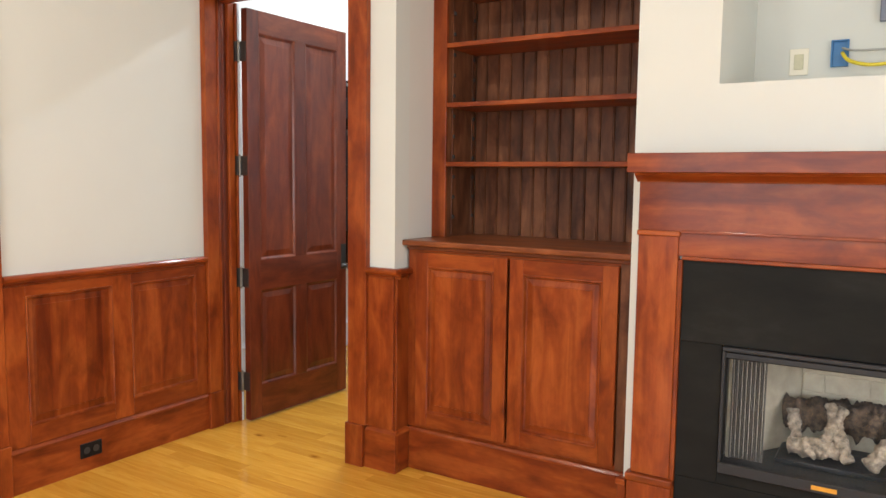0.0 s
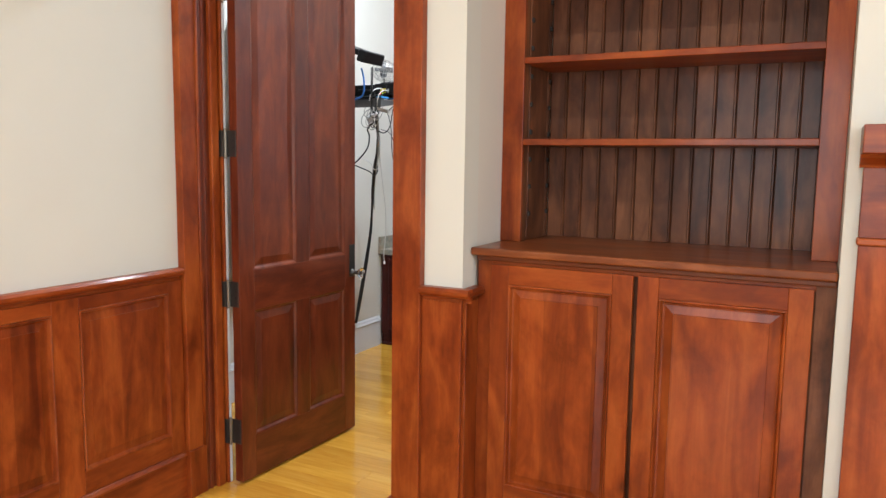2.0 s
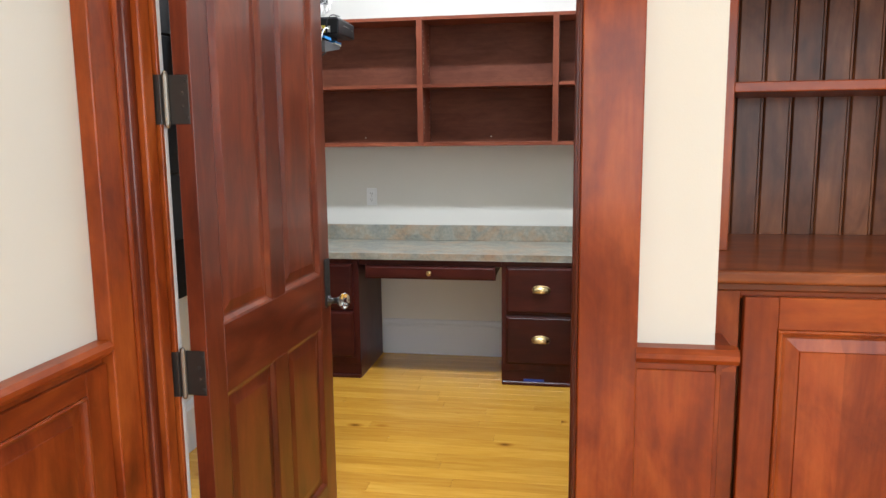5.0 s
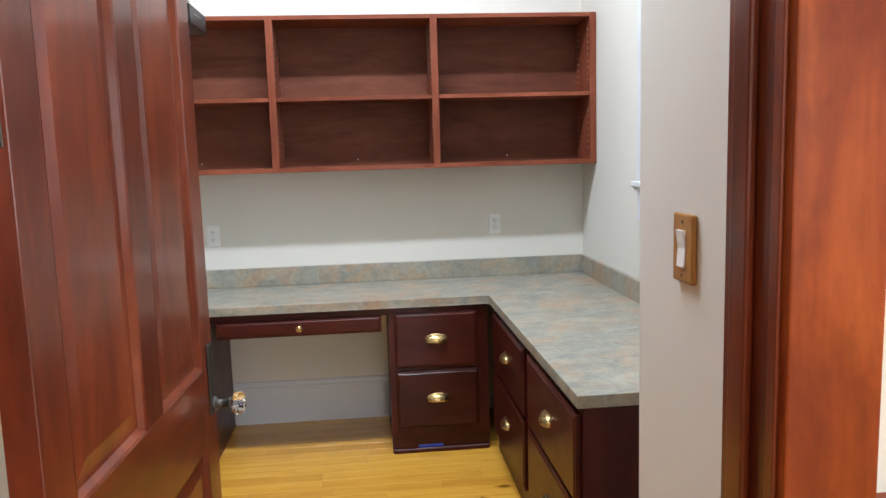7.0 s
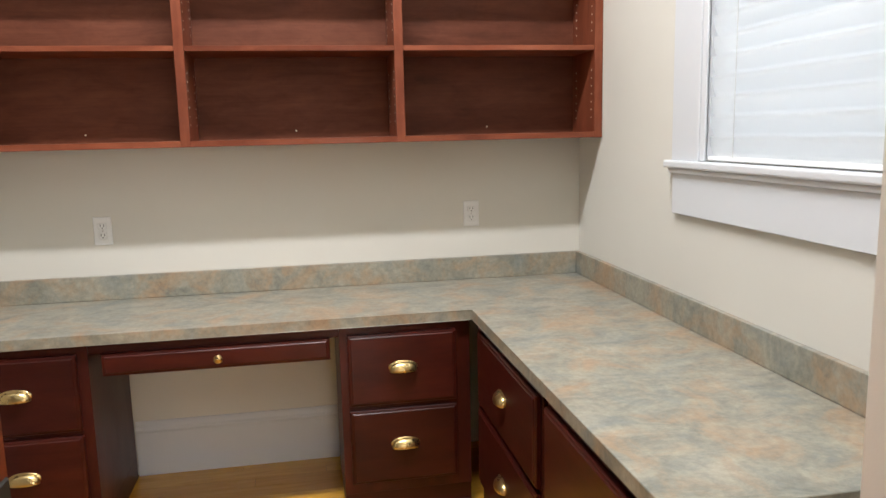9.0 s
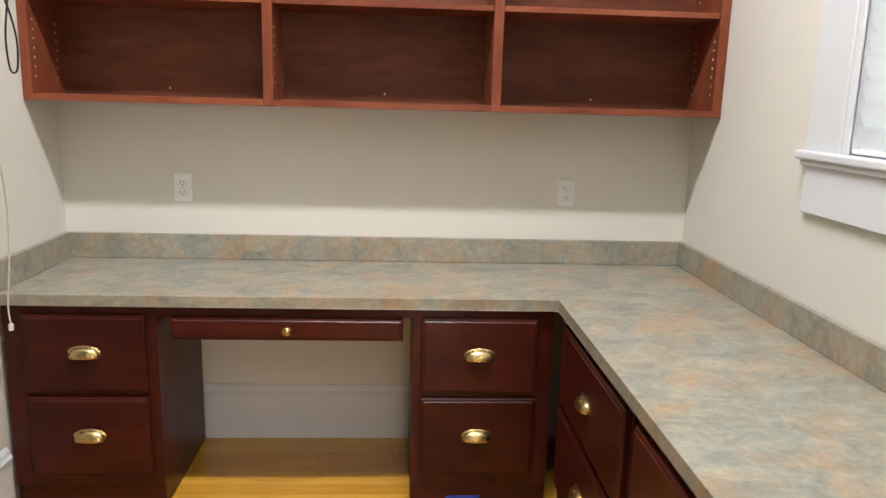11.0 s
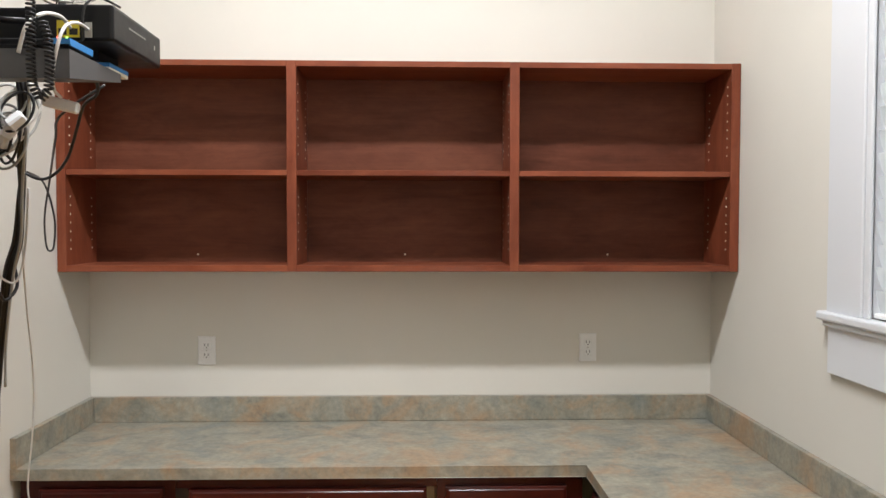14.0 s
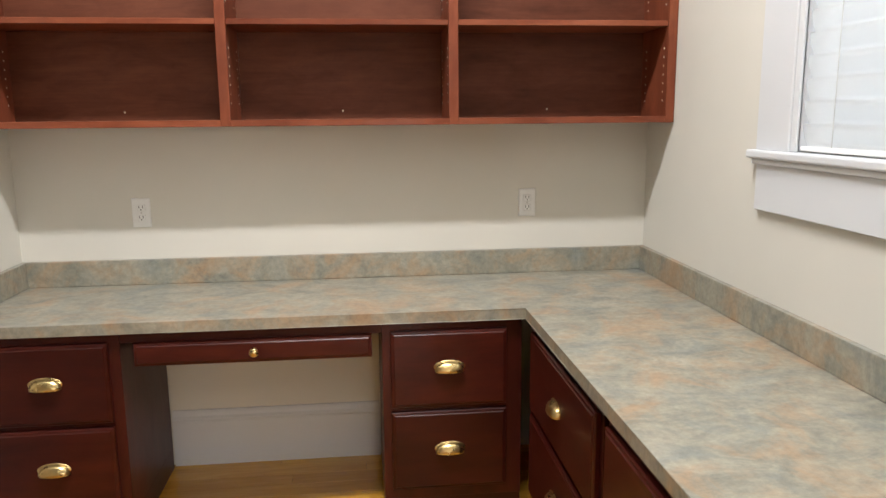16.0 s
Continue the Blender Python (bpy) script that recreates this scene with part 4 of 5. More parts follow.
def drawer_front(parent, w, z0, z1, x0, y, knob=False):
    """A slab drawer front facing -y with a stepped edge and its pull."""
    d = part("drawer", rings(x0, x0 + w, z0, z1, [(0, 0.02), (0, 0.008), (0.003, 0.004), (0.010, 0.003), (0.013, 0.0)]), CDW["x"], parent)
    moved_y = Matrix.Translation((0, y, 0))
    d.data.transform(moved_y)
    cx, cz = x0 + w / 2, (z0 + z1) / 2
    if knob:
        part("knob", moved(lathe([(0.011, 0), (0.008, 0.004), (0.006, 0.012), (0.014, 0.017), (0.016, 0.022), (0.012, 0.027), (0.0, 0.029)], 20), Matrix.Translation((cx, y, cz)) @ pose(0, 0, 0, 90, 0, 0)), BRASS, d, "round brass knob", True)
    else:
        part("pull", moved(cup_pull(), Matrix.Translation((cx, y, cz + 0.006))), BRASS, d, "brass cup pull", True)
    return d


def pedestal(name, label, x0, x1, d0, d1, toe=True):
    """A two-drawer desk pedestal facing -y; x0, x1 of the body, d0, d1 of the drawers."""
    t = thing(name, label, "drawer cabinet", ((x0 + x1) / 2, 5.9, 0), "desk drawer pedestals")
    F = 5.655
    part("body", box_bm(x0, x1, F, OFF_N - 0.03, 0.09, DESK_Z - 0.039, 0.001), CDW["z"], t)
    part("toe_board", box_bm(x0, x1, F + 0.012, OFF_N - 0.03, 0, 0.09), CDW["x"], t)
    part("shoe_moulding", box_bm(x0 + 0.002, x1 - 0.002, F - 0.004, F + 0.012, 0, 0.022, 0.004), CDW["x"], t)
    drawer_front(t, d1 - d0, 0.435, 0.706, d0, F - 0.02)
    drawer_front(t, d1 - d0, 0.132, 0.418, d0, F - 0.02)
    return t


pedestal("desk_pedestal", "dark cherry two-drawer pedestal with brass cup pulls", OFF_W + 0.02, -3.412, -3.845, -3.447)
pr = pedestal("desk_pedestal", "dark cherry two-drawer pedestal with brass cup pulls", -2.558, -2.075, -2.53, -2.13)
tp = part("tape", box_bm(-2.43, -2.31, 5.664, 5.6665, 0.02, 0.036), TAPE, None)
tagged(tp, "strip of blue tape on the toe board", "tape")
kd = thing("pencil_drawer", "shallow dark cherry pencil drawer with a brass knob", "drawer", (-2.98, 5.7, 0.66))
part("apron", box_bm(-3.411, -2.559, 5.66, 5.68, 0.7, DESK_Z - 0.039), CDW["x"], kd)
part("drawer_box", box_bm(-3.36, -2.6, 5.68, 6.1, 0.63, 0.695), CDW["x"], kd)
drawer_front(kd, 0.775, 0.622, 0.702, -3.367, 5.64, True)


def side_unit(y0, y1, d0, d1, split):
    """A two-drawer unit under the right wing, facing -x."""
    t = thing("side_drawer_unit", "dark cherry two-drawer unit with brass cup pulls", "drawer cabinet", (-1.74, (y0 + y1) / 2, 0), "desk side units")
    turn = Matrix(((0, 1, 0, -2.045), (-1, 0, 0, y1), (0, 0, 1, 0), (0, 0, 0, 1)))
    # local x runs along -y, local y into the unit
    part("body", moved(box_bm(0, y1 - y0, 0.001, 0.58, 0.09, DESK_Z - 0.039, 0.001), turn), CDW["z"], t)
    part("toe_board", moved(box_bm(0, y1 - y0, 0.013, 0.58, 0, 0.09), turn), CDW["y"], t)
    for a, b in ((split + 0.008, 0.706), (0.132, split - 0.008)):
        d = part("drawer", moved(rings(y1 - d1, y1 - d0, a, b, [(0, 0.0), (0, -0.012), (0.003, -0.016), (0.010, -0.017), (0.013, -0.02)]), turn), CDW["y"], t)
        part("pull", moved(cup_pull(), turn @ Matrix.Translation((y1 - (d0 + d1) / 2, -0.02, (a + b) / 2 + 0.006))), BRASS, d, "brass cup pull", True)
    return t


side_unit(4.865, 5.64, 4.885, 5.58, 0.427)
side_unit(4.13, 4.83, 4.15, 4.81, 0.427)

# ---------------------------------------------------------------- office: outlets and switch


def duplex_outlet(m, label):
    """A white duplex outlet facing -y at the pose m."""
    t = thing("wall_outlet", label, "outlet", group="office outlets")
    part("plate", rings(-0.035, 0.035, -0.057, 0.057, [(0, 0), (0.0, -0.003), (0.003, -0.006), (0.004, -0.006)]), WHITEP, t)
    for s in (-1, 1):
        so = part("socket", box_bm(-0.0165, 0.0165, -0.0085, -0.0055, s * 0.0195 - 0.014, s * 0.0195 + 0.014, 0.004, 2), WHITEP, t)
        for dx in (-0.0065, 0.0065):
            part("slot", box_bm(dx - 0.0012, dx + 0.0012, -0.0088, -0.0084, s * 0.0195 - 0.002, s * 0.0195 + 0.008), DARKSLOT, so)
        part("slot", moved(lathe([(0.0026, 0), (0.0026, 0.0004), (0, 0.0005)], 10), Matrix.Translation((0, -0.0084, s * 0.0195 - 0.0075)) @ pose(0, 0, 0, 90, 0, 0)), DARKSLOT, so)
    part("screw", moved(lathe([(0.003, 0), (0.002, 0.001), (0, 0.0012)], 10), Matrix.Translation((0, -0.006, 0)) @ pose(0, 0, 0, 90, 0, 0)), STEEL, t)
    t.matrix_basis = m
    return t


duplex_outlet(pose(-3.468, OFF_N - 0.0005, 1.06), "white duplex outlet on the wall below the shelf")
duplex_outlet(pose(-1.935, OFF_N - 0.0005, 1.068), "white duplex outlet on the wall below the shelf")

sw = thing("light_switch", "white rocker switch in an oak cover plate", "switch", (NIB_X, 3.47, 1.27))
part("plate", box_bm(NIB_X - 0.012, NIB_X, 3.438, 3.524, 1.206, 1.337, 0.004, 2), OAKP, sw, "honey oak cover plate")
rk = bmesh.new()
pr2 = [(-0.012, 1.236), (-0.016, 1.236), (-0.0135, 1.272), (-0.018, 1.306), (-0.012, 1.306)]
ra = [rk.verts.new((NIB_X + x, 3.465, z)) for x, z in pr2]
rb = [rk.verts.new((NIB_X + x, 3.497, z)) for x, z in pr2]
for i in range(5):
    rk.faces.new((ra[i], ra[(i + 1) % 5], rb[(i + 1) % 5], rb[i]))
rk.faces.new(ra)
rk.faces.new(rb[::-1])
part("rocker", rk, WHITEP, sw, "white rocker")
for z in (1.22, 1.322):
    part("screw", moved(lathe([(0.004, 0), (0.003, 0.0012), (0, 0.0014)], 12), Matrix.Translation((NIB_X - 0.012, 3.481, z)) @ pose(0, 0, 0, 0, -90, 0)), BRONZE, sw)

# ---------------------------------------------------------------- office: window
win = thing("window_1", "white trimmed window with closed white blinds", "window", (OFF_E, 4.72, 1.8), kind="structure")
XF = OFF_E
part("casing", box_bm(XF - 0.02, XF, WIN_Y1, WIN_Y1 + 0.168, WIN_Z0 - 0.001, WIN_Z1 + 0.16, 0.003), TRIM, win)
part("casing", box_bm(XF - 0.02, XF, WIN_Y0 - 0.168, WIN_Y0, WIN_Z0 - 0.001, WIN_Z1 + 0.16, 0.003), TRIM, win)
part("head_casing", box_bm(XF - 0.02, XF, WIN_Y0, WIN_Y1, WIN_Z1, WIN_Z1 + 0.16, 0.003), TRIM, win)
part("window_sill", box_bm(XF - 0.04, XF + 0.06, WIN_Y0 - 0.19, WIN_Y1 + 0.19, WIN_Z0 - 0.025, WIN_Z0, 0.006, 2), TRIM, win)
part("sill_moulding", box_bm(XF - 0.03, XF, WIN_Y0 - 0.175, WIN_Y1 + 0.175, WIN_Z0 - 0.042, WIN_Z0 - 0.025, 0.005, 2), TRIM, win)
part("apron", box_bm(XF - 0.018, XF, WIN_Y0 - 0.165, WIN_Y1 + 0.162, 1.142, WIN_Z0 - 0.042, 0.002), TRIM, win)
part("jamb", box_bm(XF, XF + T, WIN_Y1 - 0.02, WIN_Y1, WIN_Z0, WIN_Z1), TRIM, win)
part("jamb", box_bm(XF, XF + T, WIN_Y0, WIN_Y0 + 0.02, WIN_Z0, WIN_Z1), TRIM, win)
part("head_jamb", box_bm(XF, XF + T, WIN_Y0 + 0.02, WIN_Y1 - 0.02, WIN_Z1 - 0.02, WIN_Z1), TRIM, win)
part("bead", box_bm(XF - 0.015, XF - 0.005, WIN_Y1 - 0.026, WIN_Y1, WIN_Z0, WIN_Z1 - 0.001, 0.004, 2), TRIM, win)
part("bead", box_bm(XF - 0.015, XF - 0.005, WIN_Y0, WIN_Y0 + 0.026, WIN_Z0, WIN_Z1 - 0.001, 0.004, 2), TRIM, win)
for z0, z1 in ((WIN_Z0, WIN_Z0 + 0.06), (1.84, 1.88), (WIN_Z1 - 0.07, WIN_Z1 - 0.02)):
    part("sash_rail", box_bm(XF + 0.07, XF + 0.1, WIN_Y0 + 0.02, WIN_Y1 - 0.02, z0, z1, 0.002), TRIM, win)
for y0 in (WIN_Y0 + 0.02, WIN_Y1 - 0.07):
    part("sash_stile", box_bm(XF + 0.07, XF + 0.1, y0, y0 + 0.05, WIN_Z0 + 0.06, WIN_Z1 - 0.07, 0.002), TRIM, win)
wp = part("pane", box_bm(XF + 0.083, XF + 0.087, WIN_Y0 + 0.07, WIN_Y1 - 0.07, WIN_Z0 + 0.06, WIN_Z1 - 0.07), GLASS, win)
wp.visible_shadow = False
bl = thing("window_blind", "closed white slatted window blind", "blind", (XF + 0.035, 4.72, WIN_Z0))
ns = 18
BX = XF + 0.013
for i in range(ns):
    z = WIN_Z0 + 0.045 + i * 0.0595
    sb = bmesh.new()
    ang = 0.26 + 0.04 * math.sin(i * 2.3)
    sag = 0.0015 * math.sin(i * 1.7)
    rows = []
    for k in range(7):
        y = WIN_Y0 + 0.022 + (WIN_Y1 - WIN_Y0 - 0.044) * k / 6
        dz = sag * math.sin(k * 1.1 + i)
        rows.append([sb.verts.new((BX + c * math.cos(ang) - u * math.sin(ang), y, z + dz + u * math.cos(ang))) for c, u in ((0.0025, -0.0325), (-0.001, -0.016), (-0.0022, 0.0), (-0.001, 0.016), (0.0025, 0.0325))])
    for ra_, rb_ in zip(rows, rows[1:]):
        for k in range(4):
            sb.faces.new((ra_[k], ra_[k + 1], rb_[k + 1], rb_[k]))
    bmesh.ops.solidify(sb, geom=sb.faces[:], thickness=0.0026)
    part("slat", sb, BLIND, bl, smooth=True)
part("bottom_rail", box_bm(BX - 0.012, BX + 0.016, WIN_Y0 + 0.021, WIN_Y1 - 0.021, WIN_Z0 + 0.002, WIN_Z0 + 0.016, 0.003), WHITEP, bl)
part("head_rail", box_bm(BX - 0.012, BX + 0.03, WIN_Y0 + 0.021, WIN_Y1 - 0.021, WIN_Z1 - 0.06, WIN_Z1 - 0.021, 0.003), WHITEP, bl)
for yy in (WIN_Y0 + 0.16, WIN_Y1 - 0.16):
    part("ladder_cord", box_bm(BX - 0.0125, BX - 0.011, yy, yy + 0.0015, WIN_Z0 + 0.016, WIN_Z1 - 0.06), CORDW, bl)

# ---------------------------------------------------------------- office: baseboards
BPROF = [(0, 0), (-0.016, 0), (-0.016, 0.19), (-0.022, 0.196), (-0.022, 0.204), (-0.015, 0.214), (-0.012, 0.226), (-0.006, 0.236), (0, 0.238)]
bb = part("baseboard_north", moved(extrude_profile(BPROF, 0.85), Matrix.Translation((-3.41, OFF_N, 0))), TRIM)
tagged(bb, "white painted baseboard in the knee space", "baseboard", kind="structure")
bb = part("baseboard_west", moved(extrude_profile(BPROF, 5.64 - DOOR_Y1), Matrix(((0, -1, 0, OFF_W), (1, 0, 0, DOOR_Y1), (0, 0, 1, 0), (0, 0, 0, 1)))), TRIM)
tagged(bb, "white painted baseboard on the office wall", "baseboard", kind="structure")

# ---------------------------------------------------------------- office: ceiling light
LAMP_Y = 4.62
cl = thing("ceiling_light", "white linear ceiling light", "lamp", (-2.7, LAMP_Y, OFF_H))
part("housing", box_bm(-3.32, -2.08, LAMP_Y - 0.12, LAMP_Y + 0.12, OFF_H - 0.06, OFF_H - 0.001, 0.006), TRIM, cl)
part("diffuser", box_bm(-3.3, -2.1, LAMP_Y - 0.11, LAMP_Y + 0.11, OFF_H - 0.072, OFF_H - 0.0605, 0.003), lamp_glow("lamp_diffuser", (1, 0.97, 0.92), 7.0), cl)
area("ceiling_light_lamp", (-2.7, LAMP_Y, OFF_H - 0.078), (-2.7, LAMP_Y, 0), 1.18, 0.12, 76, (0.92, 0.965, 1.0))


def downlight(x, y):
    """An unseen recessed ceiling downlight, assumed for the living room, with its warm lamp."""
    t = thing("downlight", "assumed white recessed ceiling downlight, out of view", "lamp", (x, y, LIV_H), "living room downlights")
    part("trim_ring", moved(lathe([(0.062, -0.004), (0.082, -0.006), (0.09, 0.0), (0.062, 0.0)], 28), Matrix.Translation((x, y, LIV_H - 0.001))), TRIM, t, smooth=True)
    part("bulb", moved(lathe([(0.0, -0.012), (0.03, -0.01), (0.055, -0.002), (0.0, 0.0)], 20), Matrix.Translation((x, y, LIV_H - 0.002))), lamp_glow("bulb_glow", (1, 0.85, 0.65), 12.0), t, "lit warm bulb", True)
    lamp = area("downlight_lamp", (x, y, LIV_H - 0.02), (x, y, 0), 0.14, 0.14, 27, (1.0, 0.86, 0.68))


# three unseen downlights, added for the bookcase's shelf shadows and the warm wall tops
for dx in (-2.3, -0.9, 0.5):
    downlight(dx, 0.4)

# ---------------------------------------------------------------- office: equipment shelf and cables
wr = thing("wall_rack", "black wall-mounted equipment rack", "rack", (OFF_W, 4.6, 0.9))
part("back_panel", box_bm(OFF_W + 0.001, OFF_W + 0.03, 4.0, 5.02, 0.74, 2.3, 0.003), BLACK, wr)
for yy in (4.0, 4.99):
    part("rail", box_bm(OFF_W + 0.03, -3.76, yy, yy + 0.03, 0.74, 2.3, 0.003), BLACK, wr)
for zz in (1.03, 1.31, 1.59, 1.87):
    part("panel", box_bm(OFF_W + 0.03, -3.8, 4.03, 4.99, zz, zz + 0.275, 0.004), BLACK, wr)
duct = thing("cable_duct", "black ribbed vertical cable duct beside the rack", "cable duct", (-3.77, 4.72, 0.84))
part("tube", box_bm(-3.81, -3.762, 4.69, 4.75, 0.9, 2.25, 0.012, 3), BLACK, duct)
for k in range(3):
    part("rib", box_bm(-3.764, -3.758, 4.697 + k * 0.018, 4.705 + k * 0.018, 0.9, 2.25, 0.003), GREYP, duct)
part("end_cap", box_bm(-3.82, -3.752, 4.682, 4.758, 0.845, 0.9, 0.012, 2), BLACK, duct)
es = thing("equipment_shelf", "grey metal shelf carrying network equipment", "shelf", (OFF_W, 4.7, 1.82))
prof = [(4.45, 1.797), (4.45, 1.844), (4.655, 1.844), (4.655, 1.829)]
part("plate", moved(extrude_profile(prof, 0.58), Matrix.Translation((-3.755, 0, 0))), GREYM, es)
part("tray", box_bm(-3.72, -3.235, 4.452, 4.74, 1.8445, 1.8515, 0.001), BLACK, es, "thin black support plate")
part("arm", box_bm(-3.93, -3.755, 4.5, 4.58, 1.8, 1.84, 0.003), GREYM, es)
BLABEL = plain("light_blue_label", (0.04, 0.25, 0.6), 0.5)
fbx = thing("flat_switch", "flat black network switch with a blue edge", "network switch", (-3.4, 4.5, 1.852))
part("body", box_bm(-3.5, -3.18, 4.462, 4.55, 1.8515, 1.8635, 0.002), BLACK, fbx)
part("blue_edge", box_bm(-3.212, -3.1785, 4.4605, 4.463, 1.8545, 1.8635), BLABEL, fbx, "blue label strip")
part("blue_edge", box_bm(-3.1805, -3.1785, 4.463, 4.545, 1.8525, 1.8635), BLABEL, fbx, "blue label strip")
bxx = thing("product_box", "slim blue and cream box under the modem", "box", (-3.22, 4.66, 1.852))
part("body", box_bm(-3.255, -3.1965, 4.655, 4.745, 1.8515, 1.859, 0.001), IVORY, bxx, "cream lower half")
part("band", box_bm(-3.255, -3.196, 4.6545, 4.7455, 1.8592, 1.8668, 0.001), BLABEL, bxx, "blue upper half")
mo = thing("modem", "black plastic modem with pale marks on its face", "modem", (-3.22, 4.68, 1.867))
part("body", box_bm(-3.292, -3.15, 4.56, 4.8, 1.884, 1.948, 0.006, 3), BLACKG, mo)
part("foot", box_bm(-3.28, -3.21, 4.64, 4.73, 1.867, 1.885), BLACK, mo)
part("top_ridge", box_bm(-3.275, -3.166, 4.6, 4.78, 1.948, 1.959, 0.004, 2), BLACKG, mo)
for k in range(8):
    part("mark", box_bm(-3.1502, -3.1494, 4.632 + k * 0.0105, 4.6385 + k * 0.0105, 1.9225, 1.9255), CORDG, mo)
part("badge", box_bm(-3.1502, -3.1494, 4.759, 4.764, 1.914, 1.923), CORDG, mo)
pb = part("port_block", box_bm(-3.246, -3.208, 4.5572, 4.5605, 1.889, 1.918), YELLOW, mo, "yellow port block")
part("port_hole", box_bm(-3.243, -3.229, 4.5565, 4.5574, 1.893, 1.904), DARKSLOT, pb)
part("port_hole", box_bm(-3.224, -3.21, 4.5565, 4.5574, 1.893, 1.904), DARKSLOT, pb)
part("indicator", box_bm(-3.246, -3.2425, 4.5555, 4.5572, 1.8865, 1.889), lamp_glow("red_indicator", (1, 0.05, 0.02), 5.0), mo, "lit red indicator")
part("indicator", box_bm(-3.23, -3.2265, 4.5555, 4.5572, 1.8865, 1.889), lamp_glow("green_indicator", (0.3, 1, 0.1), 3.0), mo, "lit green indicator")
part("socket_plate", box_bm(-3.198, -3.186, 4.5575, 4.5605, 1.889, 1.915), CORDG, mo, "grey coaxial socket")
ro = thing("router", "black router with a long flat body", "router", (-3.5, 4.65, 1.852))
part("body", box_bm(-3.72, -3.297, 4.57, 4.79, 1.878, 1.944, 0.006, 2), BLACK, ro)
part("foot", box_bm(-3.66, -3.53, 4.58, 4.78, 1.8515, 1.879), BLACK, ro)
part("antenna", moved(lathe([(0.006, 0), (0.005, 0.1), (0.0, 0.105)], 12), Matrix.Translation((-3.27, 4.5, 1.9)) @ pose(0, 0, 0, 0, -86, 0)), BLACKG, ro, "black antenna stub", True)

fn = thing("desk_fan", "small grey wire-cage fan on the equipment", "fan", (-3.3, 4.69, 1.948))
part("base", moved(lathe([(0.03, 0), (0.03, 0.008), (0.012, 0.012), (0.006, 0.015), (0.006, 0.045)], 20), Matrix.Translation((-3.3, 4.69, 1.948))), GREYP, fn, smooth=True)
turn = Matrix.Translation((-3.285, 4.66, 2.037)) @ pose(0, 0, 0, 62, 0, 35) @ Matrix.Diagonal((0.86, 0.86, 0.86, 1))
for r, zc in ((0.085, 0), (0.075, 0.028), (0.05, 0.042), (0.075, -0.028), (0.05, -0.042)):
    ringp = [(r * math.cos(a), r * math.sin(a), zc) for a in (2 * math.pi * k / 20 for k in range(21))]
    part("cage_ring", moved(tube(ringp, 0.0018, 5), turn), STEEL, fn)
for k in range(18):
    a = 2 * math.pi * k / 18
    part("cage_wire", moved(tube([(r * math.cos(a), r * math.sin(a), z) for r, z in ((0.012, -0.048), (0.05, -0.042), (0.078, -0.025), (0.086, 0), (0.078, 0.025), (0.05, 0.042), (0.012, 0.048))], 0.0012, 5), turn), STEEL, fn)
part("motor", moved(lathe([(0.0, -0.05), (0.025, -0.045), (0.025, -0.005), (0.0, 0.0)], 16), turn), BLACK, fn, smooth=True)
for k in range(4):
    part("blade", moved(box_bm(0.012, 0.065, -0.02, 0.02, 0.0, 0.002), turn @ pose(0, 0, 0.01, 25, 0, 90 * k)), GREYP, fn)

wb = thing("tray", "black tray with a sloped lid on the rack", "tray", (-3.5, 4.5, 2.1))
part("body", moved(box_bm(0, 0.46, -0.11, 0.11, 0, 0.035, 0.008, 2), pose(-3.7, 4.5, 2.235, 0, 19, 0)), BLACK, wb)
part("lip", moved(box_bm(0.42, 0.468, -0.113, 0.113, -0.03, 0.04, 0.006), pose(-3.7, 4.5, 2.235, 0, 19, 0)), BLACKG, wb)
part("arm", box_bm(OFF_W + 0.03, -3.68, 4.46, 4.53, 2.19, 2.23, 0.003), GREYP, wb)

rng = random.Random(5)
TRUNK = [(-3.49, 4.9, 1.9), (-3.484, 4.9, 1.84), (-3.539, 4.98, 1.711), (-3.576, 5.04, 1.635), (-3.613, 5.1, 1.526), (-3.664, 5.16, 1.438), (-3.73, 5.24, 1.252), (-3.756, 5.28, 1.122), (-3.782, 5.3, 0.961), (-3.83, 5.3, 0.7), (-3.88, 5.28, 0.4), (-3.9, 5.26, 0.25)]
for k in range(6):
    ph = rng.uniform(0, 6.28)
    pts = [(x + 0.011 * math.cos(ph + i * 0.7), y + 0.011 * math.sin(ph + i * 0.7), z) for i, (x, y, z) in enumerate(TRUNK)]
    cord("black_cable", pts, (0.0055, 0.004, 0.005, 0.0045, 0.006, 0.004)[k], CORDB, "black power cable in a bundle hanging down the wall")
cord("grey_cable", [(x + 0.018, y - 0.012, z) for x, y, z in TRUNK[:8]], 0.0035, CORDG, "grey cable hanging along the black bundle")
# coiled telephone cord hanging in a loop
HANG = [(-3.28, 4.5, 2.06), (-3.281, 4.5, 1.98), (-3.281, 4.5, 1.9), (-3.282, 4.5, 1.831), (-3.279, 4.5, 1.793), (-3.267, 4.5, 1.772), (-3.253, 4.5, 1.786), (-3.25, 4.5, 1.831), (-3.253, 4.5, 1.875), (-3.262, 4.5, 1.9)]
HANG = [(-2.61 + (x + 2.63) * 0.937, 4.42, 1.562 + (z - 1.562) * 0.937) for x, y, z in HANG]
coil = []
